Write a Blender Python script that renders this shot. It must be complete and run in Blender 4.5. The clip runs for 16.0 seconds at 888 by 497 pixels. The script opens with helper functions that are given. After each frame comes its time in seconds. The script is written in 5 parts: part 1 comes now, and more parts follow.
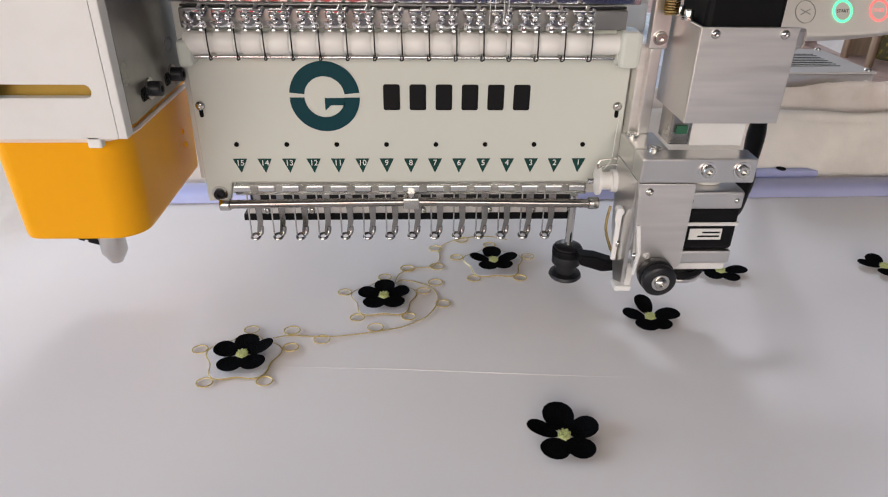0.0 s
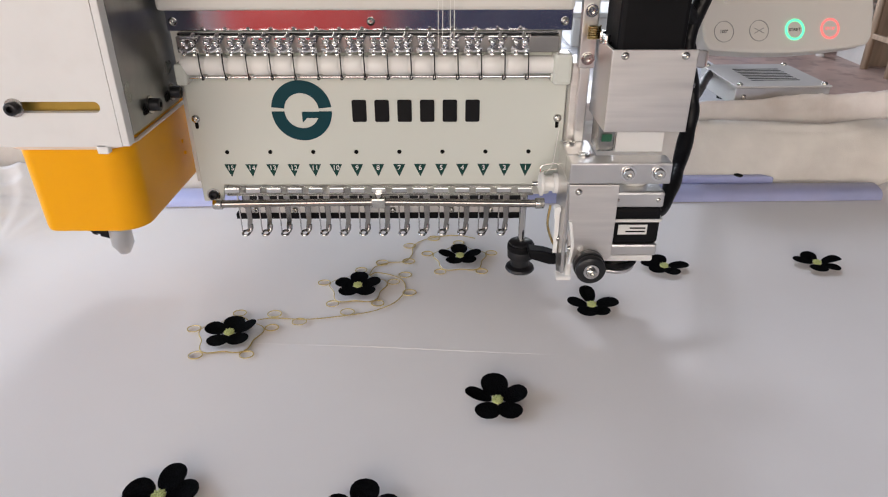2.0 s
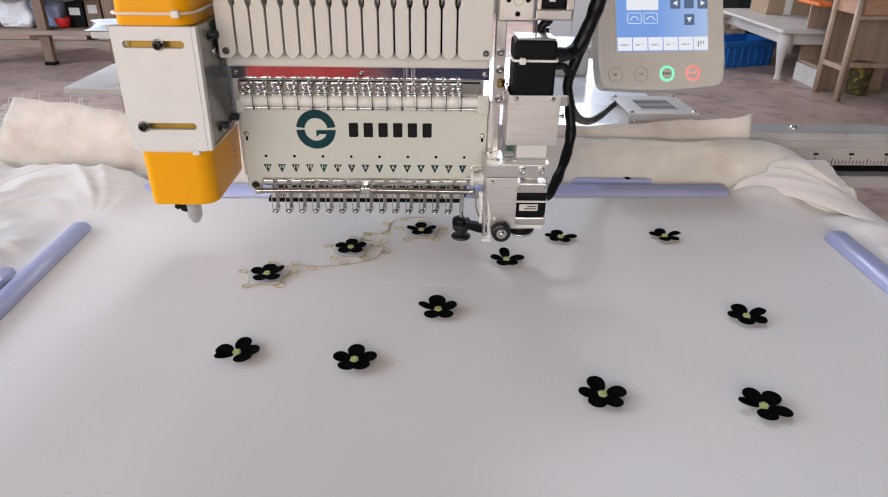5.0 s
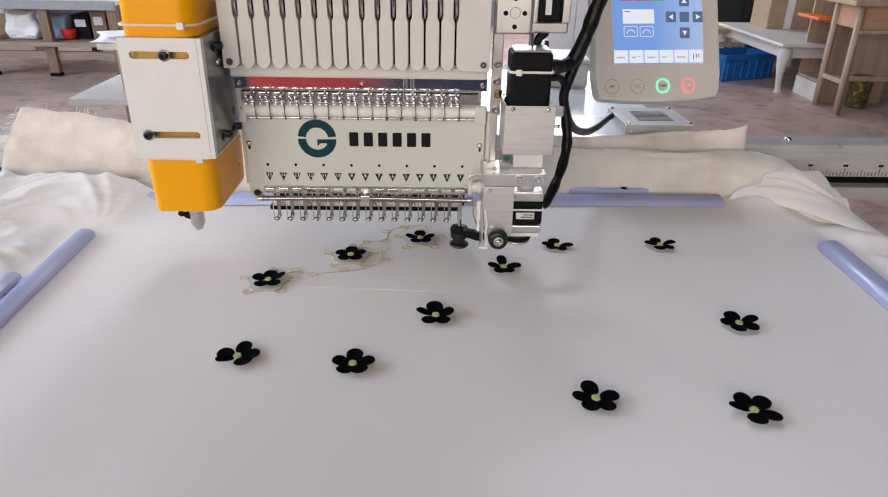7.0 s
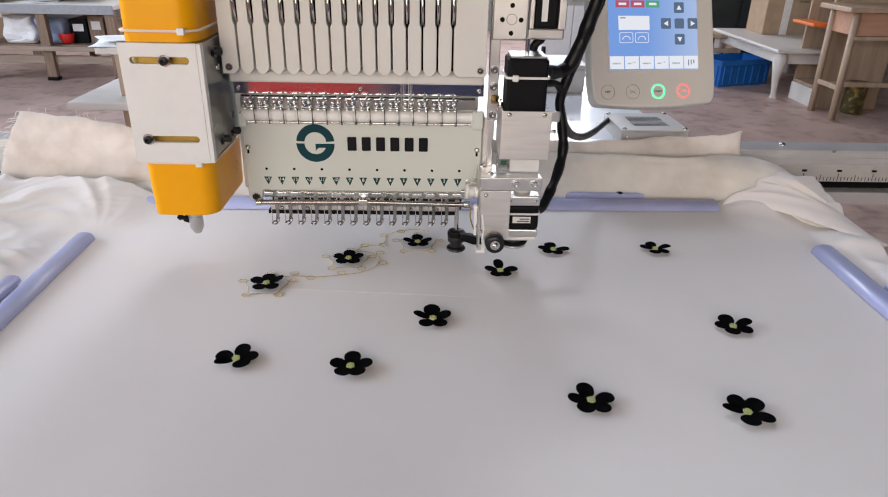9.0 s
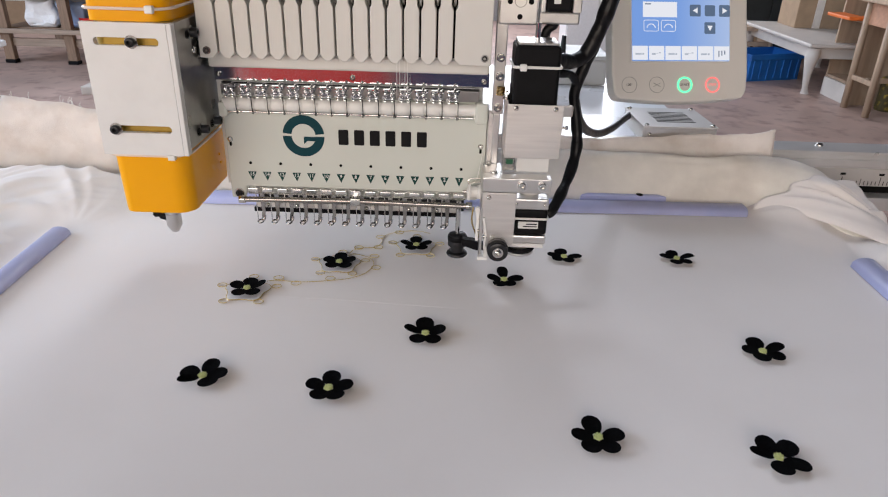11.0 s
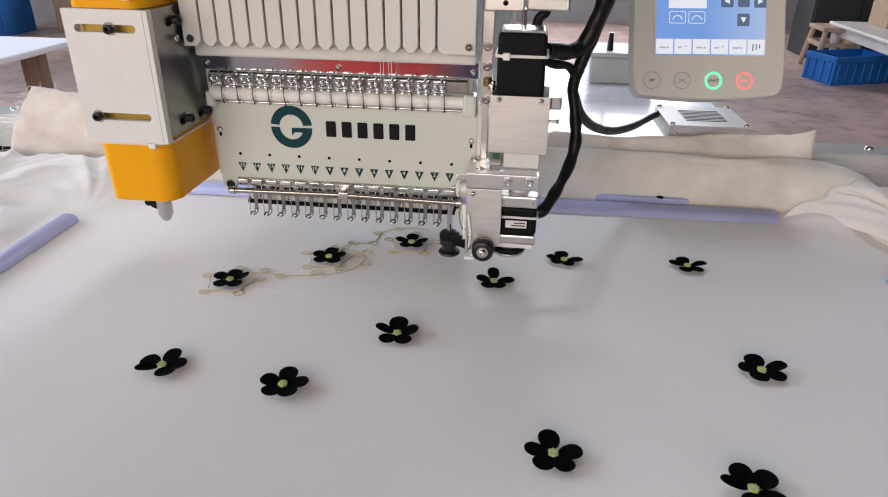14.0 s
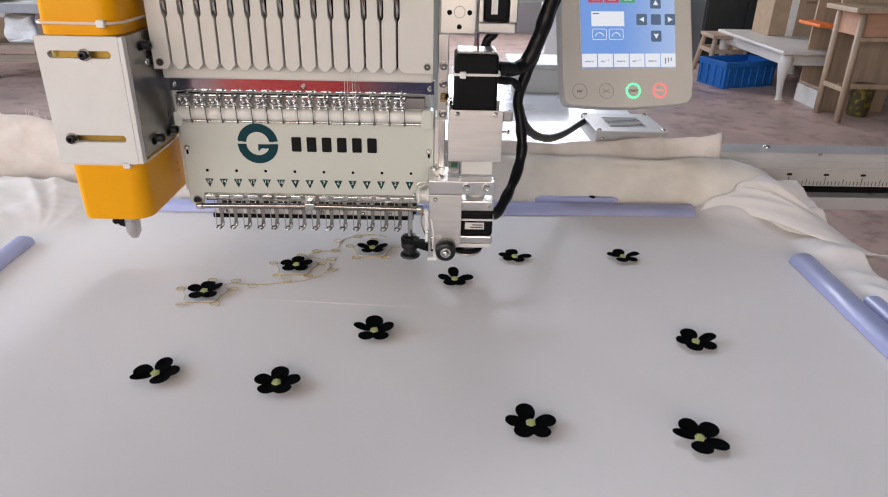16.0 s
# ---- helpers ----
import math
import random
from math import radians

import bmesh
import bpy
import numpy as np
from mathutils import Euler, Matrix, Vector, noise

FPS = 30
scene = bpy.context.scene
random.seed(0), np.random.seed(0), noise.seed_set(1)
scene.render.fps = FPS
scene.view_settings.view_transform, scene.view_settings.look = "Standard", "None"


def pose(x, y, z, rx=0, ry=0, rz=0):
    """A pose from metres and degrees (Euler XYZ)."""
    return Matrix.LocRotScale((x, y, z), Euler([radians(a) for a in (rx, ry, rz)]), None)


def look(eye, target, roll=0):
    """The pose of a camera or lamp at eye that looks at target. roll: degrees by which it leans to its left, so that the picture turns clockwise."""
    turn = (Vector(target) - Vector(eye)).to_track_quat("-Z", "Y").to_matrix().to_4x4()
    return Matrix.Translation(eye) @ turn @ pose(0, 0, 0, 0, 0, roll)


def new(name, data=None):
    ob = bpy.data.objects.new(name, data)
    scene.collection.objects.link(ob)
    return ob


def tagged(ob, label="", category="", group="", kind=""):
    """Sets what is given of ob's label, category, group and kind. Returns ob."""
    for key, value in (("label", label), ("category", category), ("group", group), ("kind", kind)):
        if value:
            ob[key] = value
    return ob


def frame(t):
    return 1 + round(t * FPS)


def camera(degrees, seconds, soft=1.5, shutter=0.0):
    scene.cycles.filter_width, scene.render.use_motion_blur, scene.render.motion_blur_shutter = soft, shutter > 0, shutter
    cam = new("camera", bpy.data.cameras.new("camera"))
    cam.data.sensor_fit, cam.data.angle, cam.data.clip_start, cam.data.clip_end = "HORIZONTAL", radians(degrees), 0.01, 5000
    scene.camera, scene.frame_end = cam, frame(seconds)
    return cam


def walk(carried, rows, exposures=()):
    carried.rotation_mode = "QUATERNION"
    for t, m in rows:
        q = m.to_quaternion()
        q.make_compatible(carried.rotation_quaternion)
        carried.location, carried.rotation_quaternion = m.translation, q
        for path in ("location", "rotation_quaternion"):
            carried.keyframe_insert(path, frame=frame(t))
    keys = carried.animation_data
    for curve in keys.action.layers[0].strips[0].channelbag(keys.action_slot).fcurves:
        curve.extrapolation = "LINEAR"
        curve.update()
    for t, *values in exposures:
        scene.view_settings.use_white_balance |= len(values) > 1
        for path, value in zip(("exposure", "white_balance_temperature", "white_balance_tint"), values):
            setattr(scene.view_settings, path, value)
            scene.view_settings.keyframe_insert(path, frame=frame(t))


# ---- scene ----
def eye_pose(x, y, z, yaw, pitch, roll):
    a, b = radians(yaw), radians(pitch)
    ahead = Vector((-math.sin(a) * math.cos(b), math.cos(a) * math.cos(b), math.sin(b)))
    return look((x, y, z), Vector((x, y, z)) + ahead, roll)


cam = camera(66.89, 16.0, soft=1.15)
# seconds, eye x y z, yaw, pitch, roll
PATH = [
    (0.0, 0.0048, -0.4715, 0.3016, -2.54, -28.95, 0.86),
    (0.5, 0.0132, -0.4845, 0.3107, -1.70, -28.45, 0.42),
    (1.0, 0.0265, -0.5000, 0.3149, -1.54, -28.32, 0.35),
    (1.5, 0.0376, -0.5213, 0.3188, -0.75, -28.37, 0.17),
    (2.0, 0.0549, -0.5416, 0.3218, -0.14, -27.85, -0.09),
    (2.5, 0.0577, -0.5682, 0.3370, -0.72, -27.51, 0.83),
    (3.0, 0.0537, -0.6313, 0.3549, -1.40, -27.52, 0.47),
    (3.5, 0.0506, -0.7366, 0.3911, -2.71, -26.61, 0.78),
    (4.0, 0.0692, -0.7864, 0.4073, -1.48, -27.40, 0.85),
    (6.5, 0.0846, -0.8481, 0.4144, -1.72, -25.27, 1.08),
    (7.0, 0.0855, -0.8455, 0.4146, -1.38, -25.66, 1.08),
    (7.5, 0.0873, -0.8509, 0.4175, -1.46, -25.62, 1.19),
    (8.0, 0.0891, -0.8548, 0.4198, -1.63, -25.34, 1.17),
    (8.5, 0.0878, -0.8643, 0.4231, -1.67, -25.16, 1.51),
    (9.0, 0.0855, -0.8526, 0.4167, -1.63, -25.26, 1.25),
    (11.5, 0.1387, -0.7529, 0.3895, 1.90, -26.49, 2.25),
    (12.0, 0.1848, -0.7375, 0.3779, 5.92, -26.86, 2.23),
    (12.5, 0.2021, -0.7337, 0.3763, 6.92, -26.66, 0.94),
    (13.0, 0.2038, -0.7343, 0.3780, 6.91, -26.29, 0.70),
    (13.5, 0.2058, -0.7400, 0.3808, 6.94, -25.99, 0.63),
    (14.0, 0.2089, -0.7389, 0.3822, 6.84, -25.99, 0.73),
    (14.5, 0.2044, -0.7379, 0.3837, 6.48, -25.80, 0.58),
    (15.0, 0.2022, -0.7506, 0.3873, 5.31, -25.69, 0.18),
    (15.5, 0.1777, -0.7797, 0.3973, 1.34, -25.75, 0.59),
    (16.0, 0.1594, -0.8052, 0.4034, -0.85, -25.16, 1.25),
]
walk(cam, [(t, eye_pose(*r)) for t, *r in PATH], exposures=[(0.0, 0.05, 6700, 14.5), (3.5, 0.03, 6700, 14.5), (6.5, -0.05, 6700, 14.5), (16.0, -0.06, 6700, 14.5)])

# ---- light: grey daylight from added lamps in unseen windows ahead, behind and beside ----
FLOOR = -0.82
world = bpy.data.worlds.new("sky")
scene.world = world
world.use_nodes = True
wn = world.node_tree
sky = wn.nodes.new("ShaderNodeTexSky")
sky.sky_type, sky.sun_disc, sky.sun_elevation, sky.sun_rotation = "NISHITA", False, radians(35), radians(200)
wn.links.new(sky.outputs[0], wn.nodes["Background"].inputs[0])
wn.nodes["Background"].inputs[1].default_value = 0.1


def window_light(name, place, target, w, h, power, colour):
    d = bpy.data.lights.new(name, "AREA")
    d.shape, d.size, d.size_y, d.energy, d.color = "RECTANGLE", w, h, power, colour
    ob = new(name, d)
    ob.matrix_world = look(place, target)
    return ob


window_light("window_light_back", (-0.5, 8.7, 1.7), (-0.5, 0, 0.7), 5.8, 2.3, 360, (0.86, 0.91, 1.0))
# fill lamp added on the camera side; its window is assumed, not seen
window_light("front_fill_light", (-1.6, -4.7, 1.3), (-1.2, 0, 0.9), 6.0, 1.9, 156, (1.0, 0.91, 0.785))
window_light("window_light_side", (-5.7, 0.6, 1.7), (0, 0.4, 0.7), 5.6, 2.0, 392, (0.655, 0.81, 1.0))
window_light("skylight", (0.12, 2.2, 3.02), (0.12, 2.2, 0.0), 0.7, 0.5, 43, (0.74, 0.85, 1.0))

# ---- materials ----


def mat(name, colour, rough=0.5, metal=0.0, var=0.08, scale=40.0, bump=0.0, bscale=400.0, stretch=(1, 1, 1), island=0.0,
        stain=None, stain_scale=3.0, stain_amount=0.4, emit=None, strength=0.0, coat=0.0, sheen=0.0, rvar=0.1, spec=0.5, through_light=0.0):
    m = bpy.data.materials.new(name)
    m.use_nodes = True
    nt = m.node_tree
    b = nt.nodes["Principled BSDF"]
    L = nt.links.new
    tc = nt.nodes.new("ShaderNodeTexCoord")
    mp = nt.nodes.new("ShaderNodeMapping")
    mp.inputs["Scale"].default_value = stretch
    L(tc.outputs["Object"], mp.inputs["Vector"])
    n = nt.nodes.new("ShaderNodeTexNoise")
    n.inputs["Scale"].default_value, n.inputs["Detail"].default_value = scale, 5
    L(mp.outputs[0], n.inputs["Vector"])
    ramp = nt.nodes.new("ShaderNodeMapRange")
    ramp.inputs["From Min"].default_value, ramp.inputs["From Max"].default_value = 0.3, 0.7
    ramp.inputs["To Min"].default_value, ramp.inputs["To Max"].default_value = 1 - var, 1 + var
    L(n.outputs["Fac"], ramp.inputs["Value"])
    hsv = nt.nodes.new("ShaderNodeHueSaturation")
    hsv.inputs["Color"].default_value = (*colour, 1)
    L(ramp.outputs[0], hsv.inputs["Value"])
    out = hsv.outputs[0]
    if stain:
        n2 = nt.nodes.new("ShaderNodeTexNoise")
        n2.inputs["Scale"].default_value, n2.inputs["Detail"].default_value = stain_scale, 6
        L(tc.outputs["Object"], n2.inputs["Vector"])
        r2 = nt.nodes.new("ShaderNodeMapRange")
        r2.inputs["From Min"].default_value, r2.inputs["From Max"].default_value = 0.5, 0.75
        r2.inputs["To Max"].default_value = stain_amount
        L(n2.outputs["Fac"], r2.inputs["Value"])
        mx = nt.nodes.new("ShaderNodeMix")
        mx.data_type = "RGBA"
        L(r2.outputs[0], mx.inputs["Factor"])
        L(out, mx.inputs["A"])
        mx.inputs["B"].default_value = (*stain, 1)
        out = mx.outputs["Result"]
    L(out, b.inputs["Base Color"])
    b.inputs["Metallic"].default_value = metal
    rr = nt.nodes.new("ShaderNodeMapRange")
    rr.inputs["To Min"].default_value, rr.inputs["To Max"].default_value = max(0.02, rough - rvar), min(1, rough + rvar)
    L(n.outputs["Fac"], rr.inputs["Value"])
    L(rr.outputs[0], b.inputs["Roughness"])
    b.inputs["Coat Weight"].default_value = coat
    b.inputs["Specular IOR Level"].default_value = spec
    b.inputs["Sheen Weight"].default_value = sheen
    if bump:
        n3 = nt.nodes.new("ShaderNodeTexNoise")
        n3.inputs["Scale"].default_value, n3.inputs["Detail"].default_value = bscale, 3
        L(mp.outputs[0], n3.inputs["Vector"])
        bp = nt.nodes.new("ShaderNodeBump")
        bp.inputs["Strength"].default_value, bp.inputs["Distance"].default_value = bump, 0.002
        L(n3.outputs["Fac"], bp.inputs["Height"])
        L(bp.outputs[0], b.inputs["Normal"])
    if through_light:
        tr = nt.nodes.new("ShaderNodeBsdfTranslucent")
        L(out, tr.inputs["Color"])
        ms = nt.nodes.new("ShaderNodeMixShader")
        ms.inputs[0].default_value = through_light
        L(b.outputs[0], ms.inputs[1])
        L(tr.outputs[0], ms.inputs[2])
        L(ms.outputs[0], nt.nodes["Material Output"].inputs["Surface"])
    if emit:
        b.inputs["Emission Color"].default_value = (*emit, 1)
        b.inputs["Emission Strength"].default_value = strength
    return m


def clear(name, tint=(0.95, 0.97, 0.97), rough=0.05):
    m = bpy.data.materials.new(name)
    m.use_nodes = True
    b = m.node_tree.nodes["Principled BSDF"]
    b.inputs["Base Color"].default_value = (*tint, 1)
    b.inputs["Transmission Weight"].default_value = 1.0
    b.inputs["Roughness"].default_value = rough
    b.inputs["IOR"].default_value = 1.45
    return m


COTTON = mat("white_cotton", (0.835, 0.785, 0.755), 0.9, var=0.02, scale=6, bump=0.05, bscale=2600, sheen=0.2, stain=(0.74, 0.68, 0.63), stain_scale=3.2, stain_amount=0.35)
BACKING = mat("beige_backing", (0.90, 0.85, 0.78), 0.95, through_light=0.15, var=0.05, scale=30, bump=0.3, bscale=700, stain=(0.60, 0.52, 0.45), stain_scale=11, stain_amount=0.5)
BACKING_PINK = mat("worn_beige_cloth", (0.96, 0.90, 0.85), 0.95, through_light=0.38, var=0.07, scale=25, bump=0.4, bscale=600, stain=(0.62, 0.48, 0.38), stain_scale=22, stain_amount=0.35)
IVORY = mat("ivory_enamel", (0.625, 0.648, 0.59), 0.25, var=0.015, scale=8, coat=0.3, rvar=0.04)
ABS = mat("white_moulded_plastic", (0.66, 0.645, 0.61), 0.45, var=0.02, scale=12, bump=0.04, bscale=900)
PLATE = mat("white_painted_plate", (0.74, 0.735, 0.72), 0.4, var=0.02, scale=20, stain=(0.6, 0.58, 0.55), stain_scale=60, stain_amount=0.15)
ALU = mat("brushed_aluminium", (0.70, 0.675, 0.65), 0.42, 1.0, var=0.06, scale=18, stretch=(1, 1, 14), bump=0.05, bscale=300)
ALU_H = mat("satin_aluminium", (0.63, 0.615, 0.60), 0.32, 1.0, var=0.05, scale=30, bump=0.04, bscale=500)
# mottled tones here also paint the plate's uneven reflections
STEEL = mat("dull_steel_plate", (0.36, 0.355, 0.34), 0.30, 1.0, var=0.25, scale=16, stain=(0.24, 0.235, 0.22), stain_scale=34, stain_amount=0.5, bump=0.05)
CHROME = mat("chrome", (0.62, 0.61, 0.60), 0.10, 1.0, var=0.03, rvar=0.04)
MIRROR = mat("polished_strip", (0.70, 0.70, 0.72), 0.13, 1.0, var=0.03, rvar=0.03)
NICKEL = mat("nickel_screw", (0.56, 0.55, 0.52), 0.20, 1.0, var=0.1, scale=200)
BLACK = mat("black_plastic", (0.005, 0.005, 0.006), 0.52, spec=0.12, var=0.2, scale=60, bump=0.05)
BLACKSTEEL = mat("blackened_steel", (0.018, 0.018, 0.02), 0.34, 0.3, spec=0.4, var=0.2, scale=80)
SLEEVE = mat("black_cable_sleeve", (0.004, 0.004, 0.005), 0.38, spec=0.28, var=0.3, scale=90, bump=0.5, bscale=120)
YELLOW = mat("yellow_moulded_cover", (0.88, 0.39, 0.0), 0.34, spec=0.25, var=0.03, scale=10, coat=0.04, bump=0.03, bscale=700)
NYLON = mat("white_nylon", (0.80, 0.79, 0.76), 0.35, var=0.02)
TIE = mat("pale_cable_tie", (0.80, 0.66, 0.55), 0.4, var=0.03)
LAV = mat("lavender_clip_plastic", (0.40, 0.43, 0.68), 0.38, var=0.05, scale=30, coat=0.2, stain=(0.52, 0.50, 0.72), stain_scale=14, stain_amount=0.4)
FELT = mat("black_felt", (0.005, 0.005, 0.006), 1.0, spec=0.1, var=0.4, scale=500, bump=0.6, bscale=900, rvar=0.0)
LIME = mat("lime_thread", (0.60, 0.65, 0.26), 0.7, var=0.3, scale=900, bump=0.8, bscale=1500)
GOLD = mat("gold_thread", (0.56, 0.43, 0.17), 0.42, 0.3, var=0.3, scale=700)
ORGANZA = mat("white_organza", (0.78, 0.77, 0.78), 0.55, var=0.05, scale=300, bump=0.3, bscale=1200)
TEAL = mat("teal_print", (0.004, 0.045, 0.058), 0.5, spec=0.15, var=0.06, scale=30)
BLACKPRINT = mat("black_print", (0.006, 0.006, 0.007), 0.5, spec=0.15, var=0.05)
GREENPRINT = mat("dark_green_print", (0.012, 0.055, 0.048), 0.5, spec=0.15, var=0.05)
WHITEPRINT = mat("white_print", (0.78, 0.78, 0.76), 0.4, var=0.02)
# near-black fill that paints the shade inside holes, slots and gaps
HOLE_SHADE = mat("hole_shade", (0.006, 0.006, 0.006), 0.9, spec=0.1, var=0.1)
LABEL = mat("paper_label", (0.72, 0.72, 0.70), 0.6, var=0.04)
GREYCASE = mat("warm_grey_casing", (0.72, 0.69, 0.645), 0.42, var=0.02, scale=10, bump=0.04, bscale=900)
PCB = mat("green_board", (0.012, 0.09, 0.045), 0.4, var=0.2)
CLIPSTEEL = mat("clip_chrome", (0.80, 0.80, 0.82), 0.12, 1.0, var=0.05, scale=120, rvar=0.05)
FOOTSTEEL = mat("foot_steel", (0.33, 0.32, 0.31), 0.16, 1.0, var=0.1, scale=120, rvar=0.06)
BARSTEEL = mat("bar_steel", (0.36, 0.335, 0.31), 0.16, 1.0, var=0.1, scale=200, rvar=0.05)
GREYRING = mat("grey_print", (0.34, 0.33, 0.31), 0.5)
BRASS = mat("brass", (0.62, 0.46, 0.20), 0.25, 1.0, var=0.1)
COPPER = mat("slot_brass", (0.42, 0.27, 0.05), 0.35, 0.5, var=0.1)
CONCRETE = mat("polished_concrete", (0.47, 0.335, 0.285), 0.42, var=0.16, scale=3.5, bump=0.06, bscale=40, stain=(0.17, 0.10, 0.085), stain_scale=9, stain_amount=0.75)
# wall grey is kept dark to hold down bounced light
PLASTER = mat("grey_plaster", (0.36, 0.35, 0.35), 0.9, var=0.04, scale=4, bump=0.1, bscale=60)
WOOD = mat("pale_wood", (0.42, 0.30, 0.205), 0.55, var=0.16, scale=4, stretch=(7, 7, 0.6))
WOODDARK = mat("brown_wood", (0.22, 0.14, 0.09), 0.55, var=0.25, scale=6, stretch=(10, 10, 1), bump=0.1, bscale=50)
WHITEWOOD = mat("white_lacquered_wood", (0.66, 0.62, 0.57), 0.45, var=0.06, scale=8)
BLUE = mat("blue_crate_plastic", (0.008, 0.135, 0.45), 0.45, var=0.1, scale=10)
ORANGE = mat("orange_plastic", (0.80, 0.18, 0.03), 0.5, var=0.05)
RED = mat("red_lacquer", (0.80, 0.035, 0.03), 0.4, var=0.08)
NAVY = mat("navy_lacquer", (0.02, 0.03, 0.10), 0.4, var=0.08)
IRON = mat("grey_painted_iron", (0.30, 0.30, 0.31), 0.5, var=0.1)
BEAM = mat("anodised_beam", (0.86, 0.86, 0.86), 0.32, 0.6, var=0.04, scale=20)
SILVER = mat("silver_painted_metal", (0.66, 0.64, 0.62), 0.42, 0.35, var=0.04, scale=40)
# unseen roof, made dark to cut bounce and deepen shadows
ROOF = mat("dark_unseen_roof", (0.13, 0.13, 0.14), 0.7, var=0.15, scale=3)
WORKTOP = mat("glossy_white_laminate", (0.80, 0.79, 0.80), 0.28, var=0.03, scale=5, coat=0.25)
PAPER = mat("white_paper", (0.80, 0.79, 0.78), 0.8, var=0.03)
CARTON = mat("carton", (0.40, 0.28, 0.18), 0.8, var=0.1, scale=12)
TIN = mat("yellow_black_tin", (0.07, 0.055, 0.02), 0.5, var=0.2, scale=9, stain=(0.55, 0.38, 0.04), stain_scale=24, stain_amount=0.9)
PEACHWOOD = mat("warm_brown_board", (0.50, 0.27, 0.17), 0.55, var=0.12, scale=5, stretch=(1, 7, 7))
WOODGREY = mat("weathered_rail_wood", (0.33, 0.25, 0.19), 0.6, var=0.2, scale=6, stretch=(0.6, 8, 8))
DARKPAINT = mat("dark_grey_paint", (0.022, 0.026, 0.027), 0.5, var=0.15, scale=6)
SKYCLOTH = mat("light_blue_cloth", (0.36, 0.46, 0.66), 0.85, var=0.1, scale=14, bump=0.2, bscale=120)
NAVYBLUE = mat("dark_blue_paint", (0.02, 0.06, 0.24), 0.45, var=0.1, scale=12)
CLEAR = clear("clear_acrylic")


def glow(name, colour, strength):
    m = bpy.data.materials.new(name)
    m.use_nodes = True
    b = m.node_tree.nodes["Principled BSDF"]
    b.inputs["Base Color"].default_value = (0.02, 0.02, 0.02, 1)
    b.inputs["Roughness"].default_value = 0.2
    b.inputs["Emission Color"].default_value = (*colour, 1)
    b.inputs["Emission Strength"].default_value = strength
    return m


def screen_material():
    m = glow("lit_screen", (0.4, 0.6, 0.95), 0.85)
    nt = m.node_tree
    tc = nt.nodes.new("ShaderNodeTexCoord")
    sp = nt.nodes.new("ShaderNodeSeparateXYZ")
    nt.links.new(tc.outputs["Generated"], sp.inputs[0])
    ad = nt.nodes.new("ShaderNodeMath")
    ad.operation = "MULTIPLY_ADD"
    ad.inputs[1].default_value = 0.35
    nt.links.new(sp.outputs["X"], ad.inputs[0])
    nt.links.new(sp.outputs["Y"], ad.inputs[2])
    cr = nt.nodes.new("ShaderNodeValToRGB")
    e = cr.color_ramp.elements
    e[0].position, e[0].color = 0.15, (0.20, 0.40, 0.88, 1)
    e[1].position, e[1].color = 1.2, (0.42, 0.58, 0.92, 1)
    k = cr.color_ramp.elements.new(0.55)
    k.color = (0.68, 0.82, 0.98, 1)
    nt.links.new(ad.outputs[0], cr.inputs[0])
    nt.links.new(cr.outputs[0], nt.nodes["Principled BSDF"].inputs["Emission Color"])
    return m


SCREEN = screen_material()
ICON = glow("lit_white_icon", (0.86, 0.92, 1.0), 0.9)
ICON_DARK = glow("lit_slate_icon", (0.10, 0.16, 0.26), 0.9)
ICON_GREY = glow("lit_grey_icon", (0.42, 0.50, 0.60), 0.9)
ICON_RED = glow("lit_red_icon", (0.60, 0.10, 0.16), 0.8)
ICON_GREEN = glow("lit_green_icon", (0.10, 0.45, 0.25), 0.8)
GREEN_RING = glow("green_ring_light", (0.10, 1.0, 0.45), 1.6)
RED_RING = glow("red_ring_light", (1.0, 0.22, 0.20), 1.2)

# ---- mesh helpers ----


def world_of(ob):
    m = ob.matrix_basis.copy()
    return world_of(ob.parent) @ ob.matrix_parent_inverse @ m if ob.parent else m


def part(name, bm, material, parent=None, label="", smooth=True, place=None):
    me = bpy.data.meshes.new(name)
    bm.normal_update()
    rounded = [f.smooth for f in bm.faces]
    bm.to_mesh(me)
    bm.free()
    me.materials.append(material)
    if smooth:
        me.set_sharp_from_angle(angle=radians(50))
        me.polygons.foreach_set("use_smooth", rounded)
    ob = new(name, me)
    if place is not None:
        ob.matrix_basis = place
    if parent:
        ob.parent = parent
        ob.matrix_parent_inverse = world_of(parent).inverted()
    return tagged(ob, label)


def again(ob, m, parent=None):
    """Another object on the same mesh, at the world pose m."""
    o = new(ob.name.split(".")[0], ob.data)
    o.matrix_basis = m
    p = parent or ob.parent
    if p:
        o.parent = p
        o.matrix_parent_inverse = world_of(p).inverted()
    if "label" in ob:
        o["label"] = ob["label"]
    return o


def thing(name, at, label, category, group="", kind=""):
    ob = new(name)
    ob.empty_display_size = 0.02
    ob.location = at
    return tagged(ob, label, category, group, kind)


def box(c, s, bevel=0.0, seg=2):
    bm = bmesh.new()
    bmesh.ops.create_cube(bm, size=1.0, matrix=Matrix.Translation(c) @ Matrix.Diagonal((*s, 1)))
    if bevel:
        bmesh.ops.bevel(bm, geom=bm.edges[:], offset=bevel, segments=seg, affect="EDGES", profile=0.5)
    return bm


def span(x0, x1, y0, y1, z0, z1, bevel=0.0, seg=2):
    return box(((x0 + x1) / 2, (y0 + y1) / 2, (z0 + z1) / 2), (x1 - x0, y1 - y0, z1 - z0), bevel, seg)


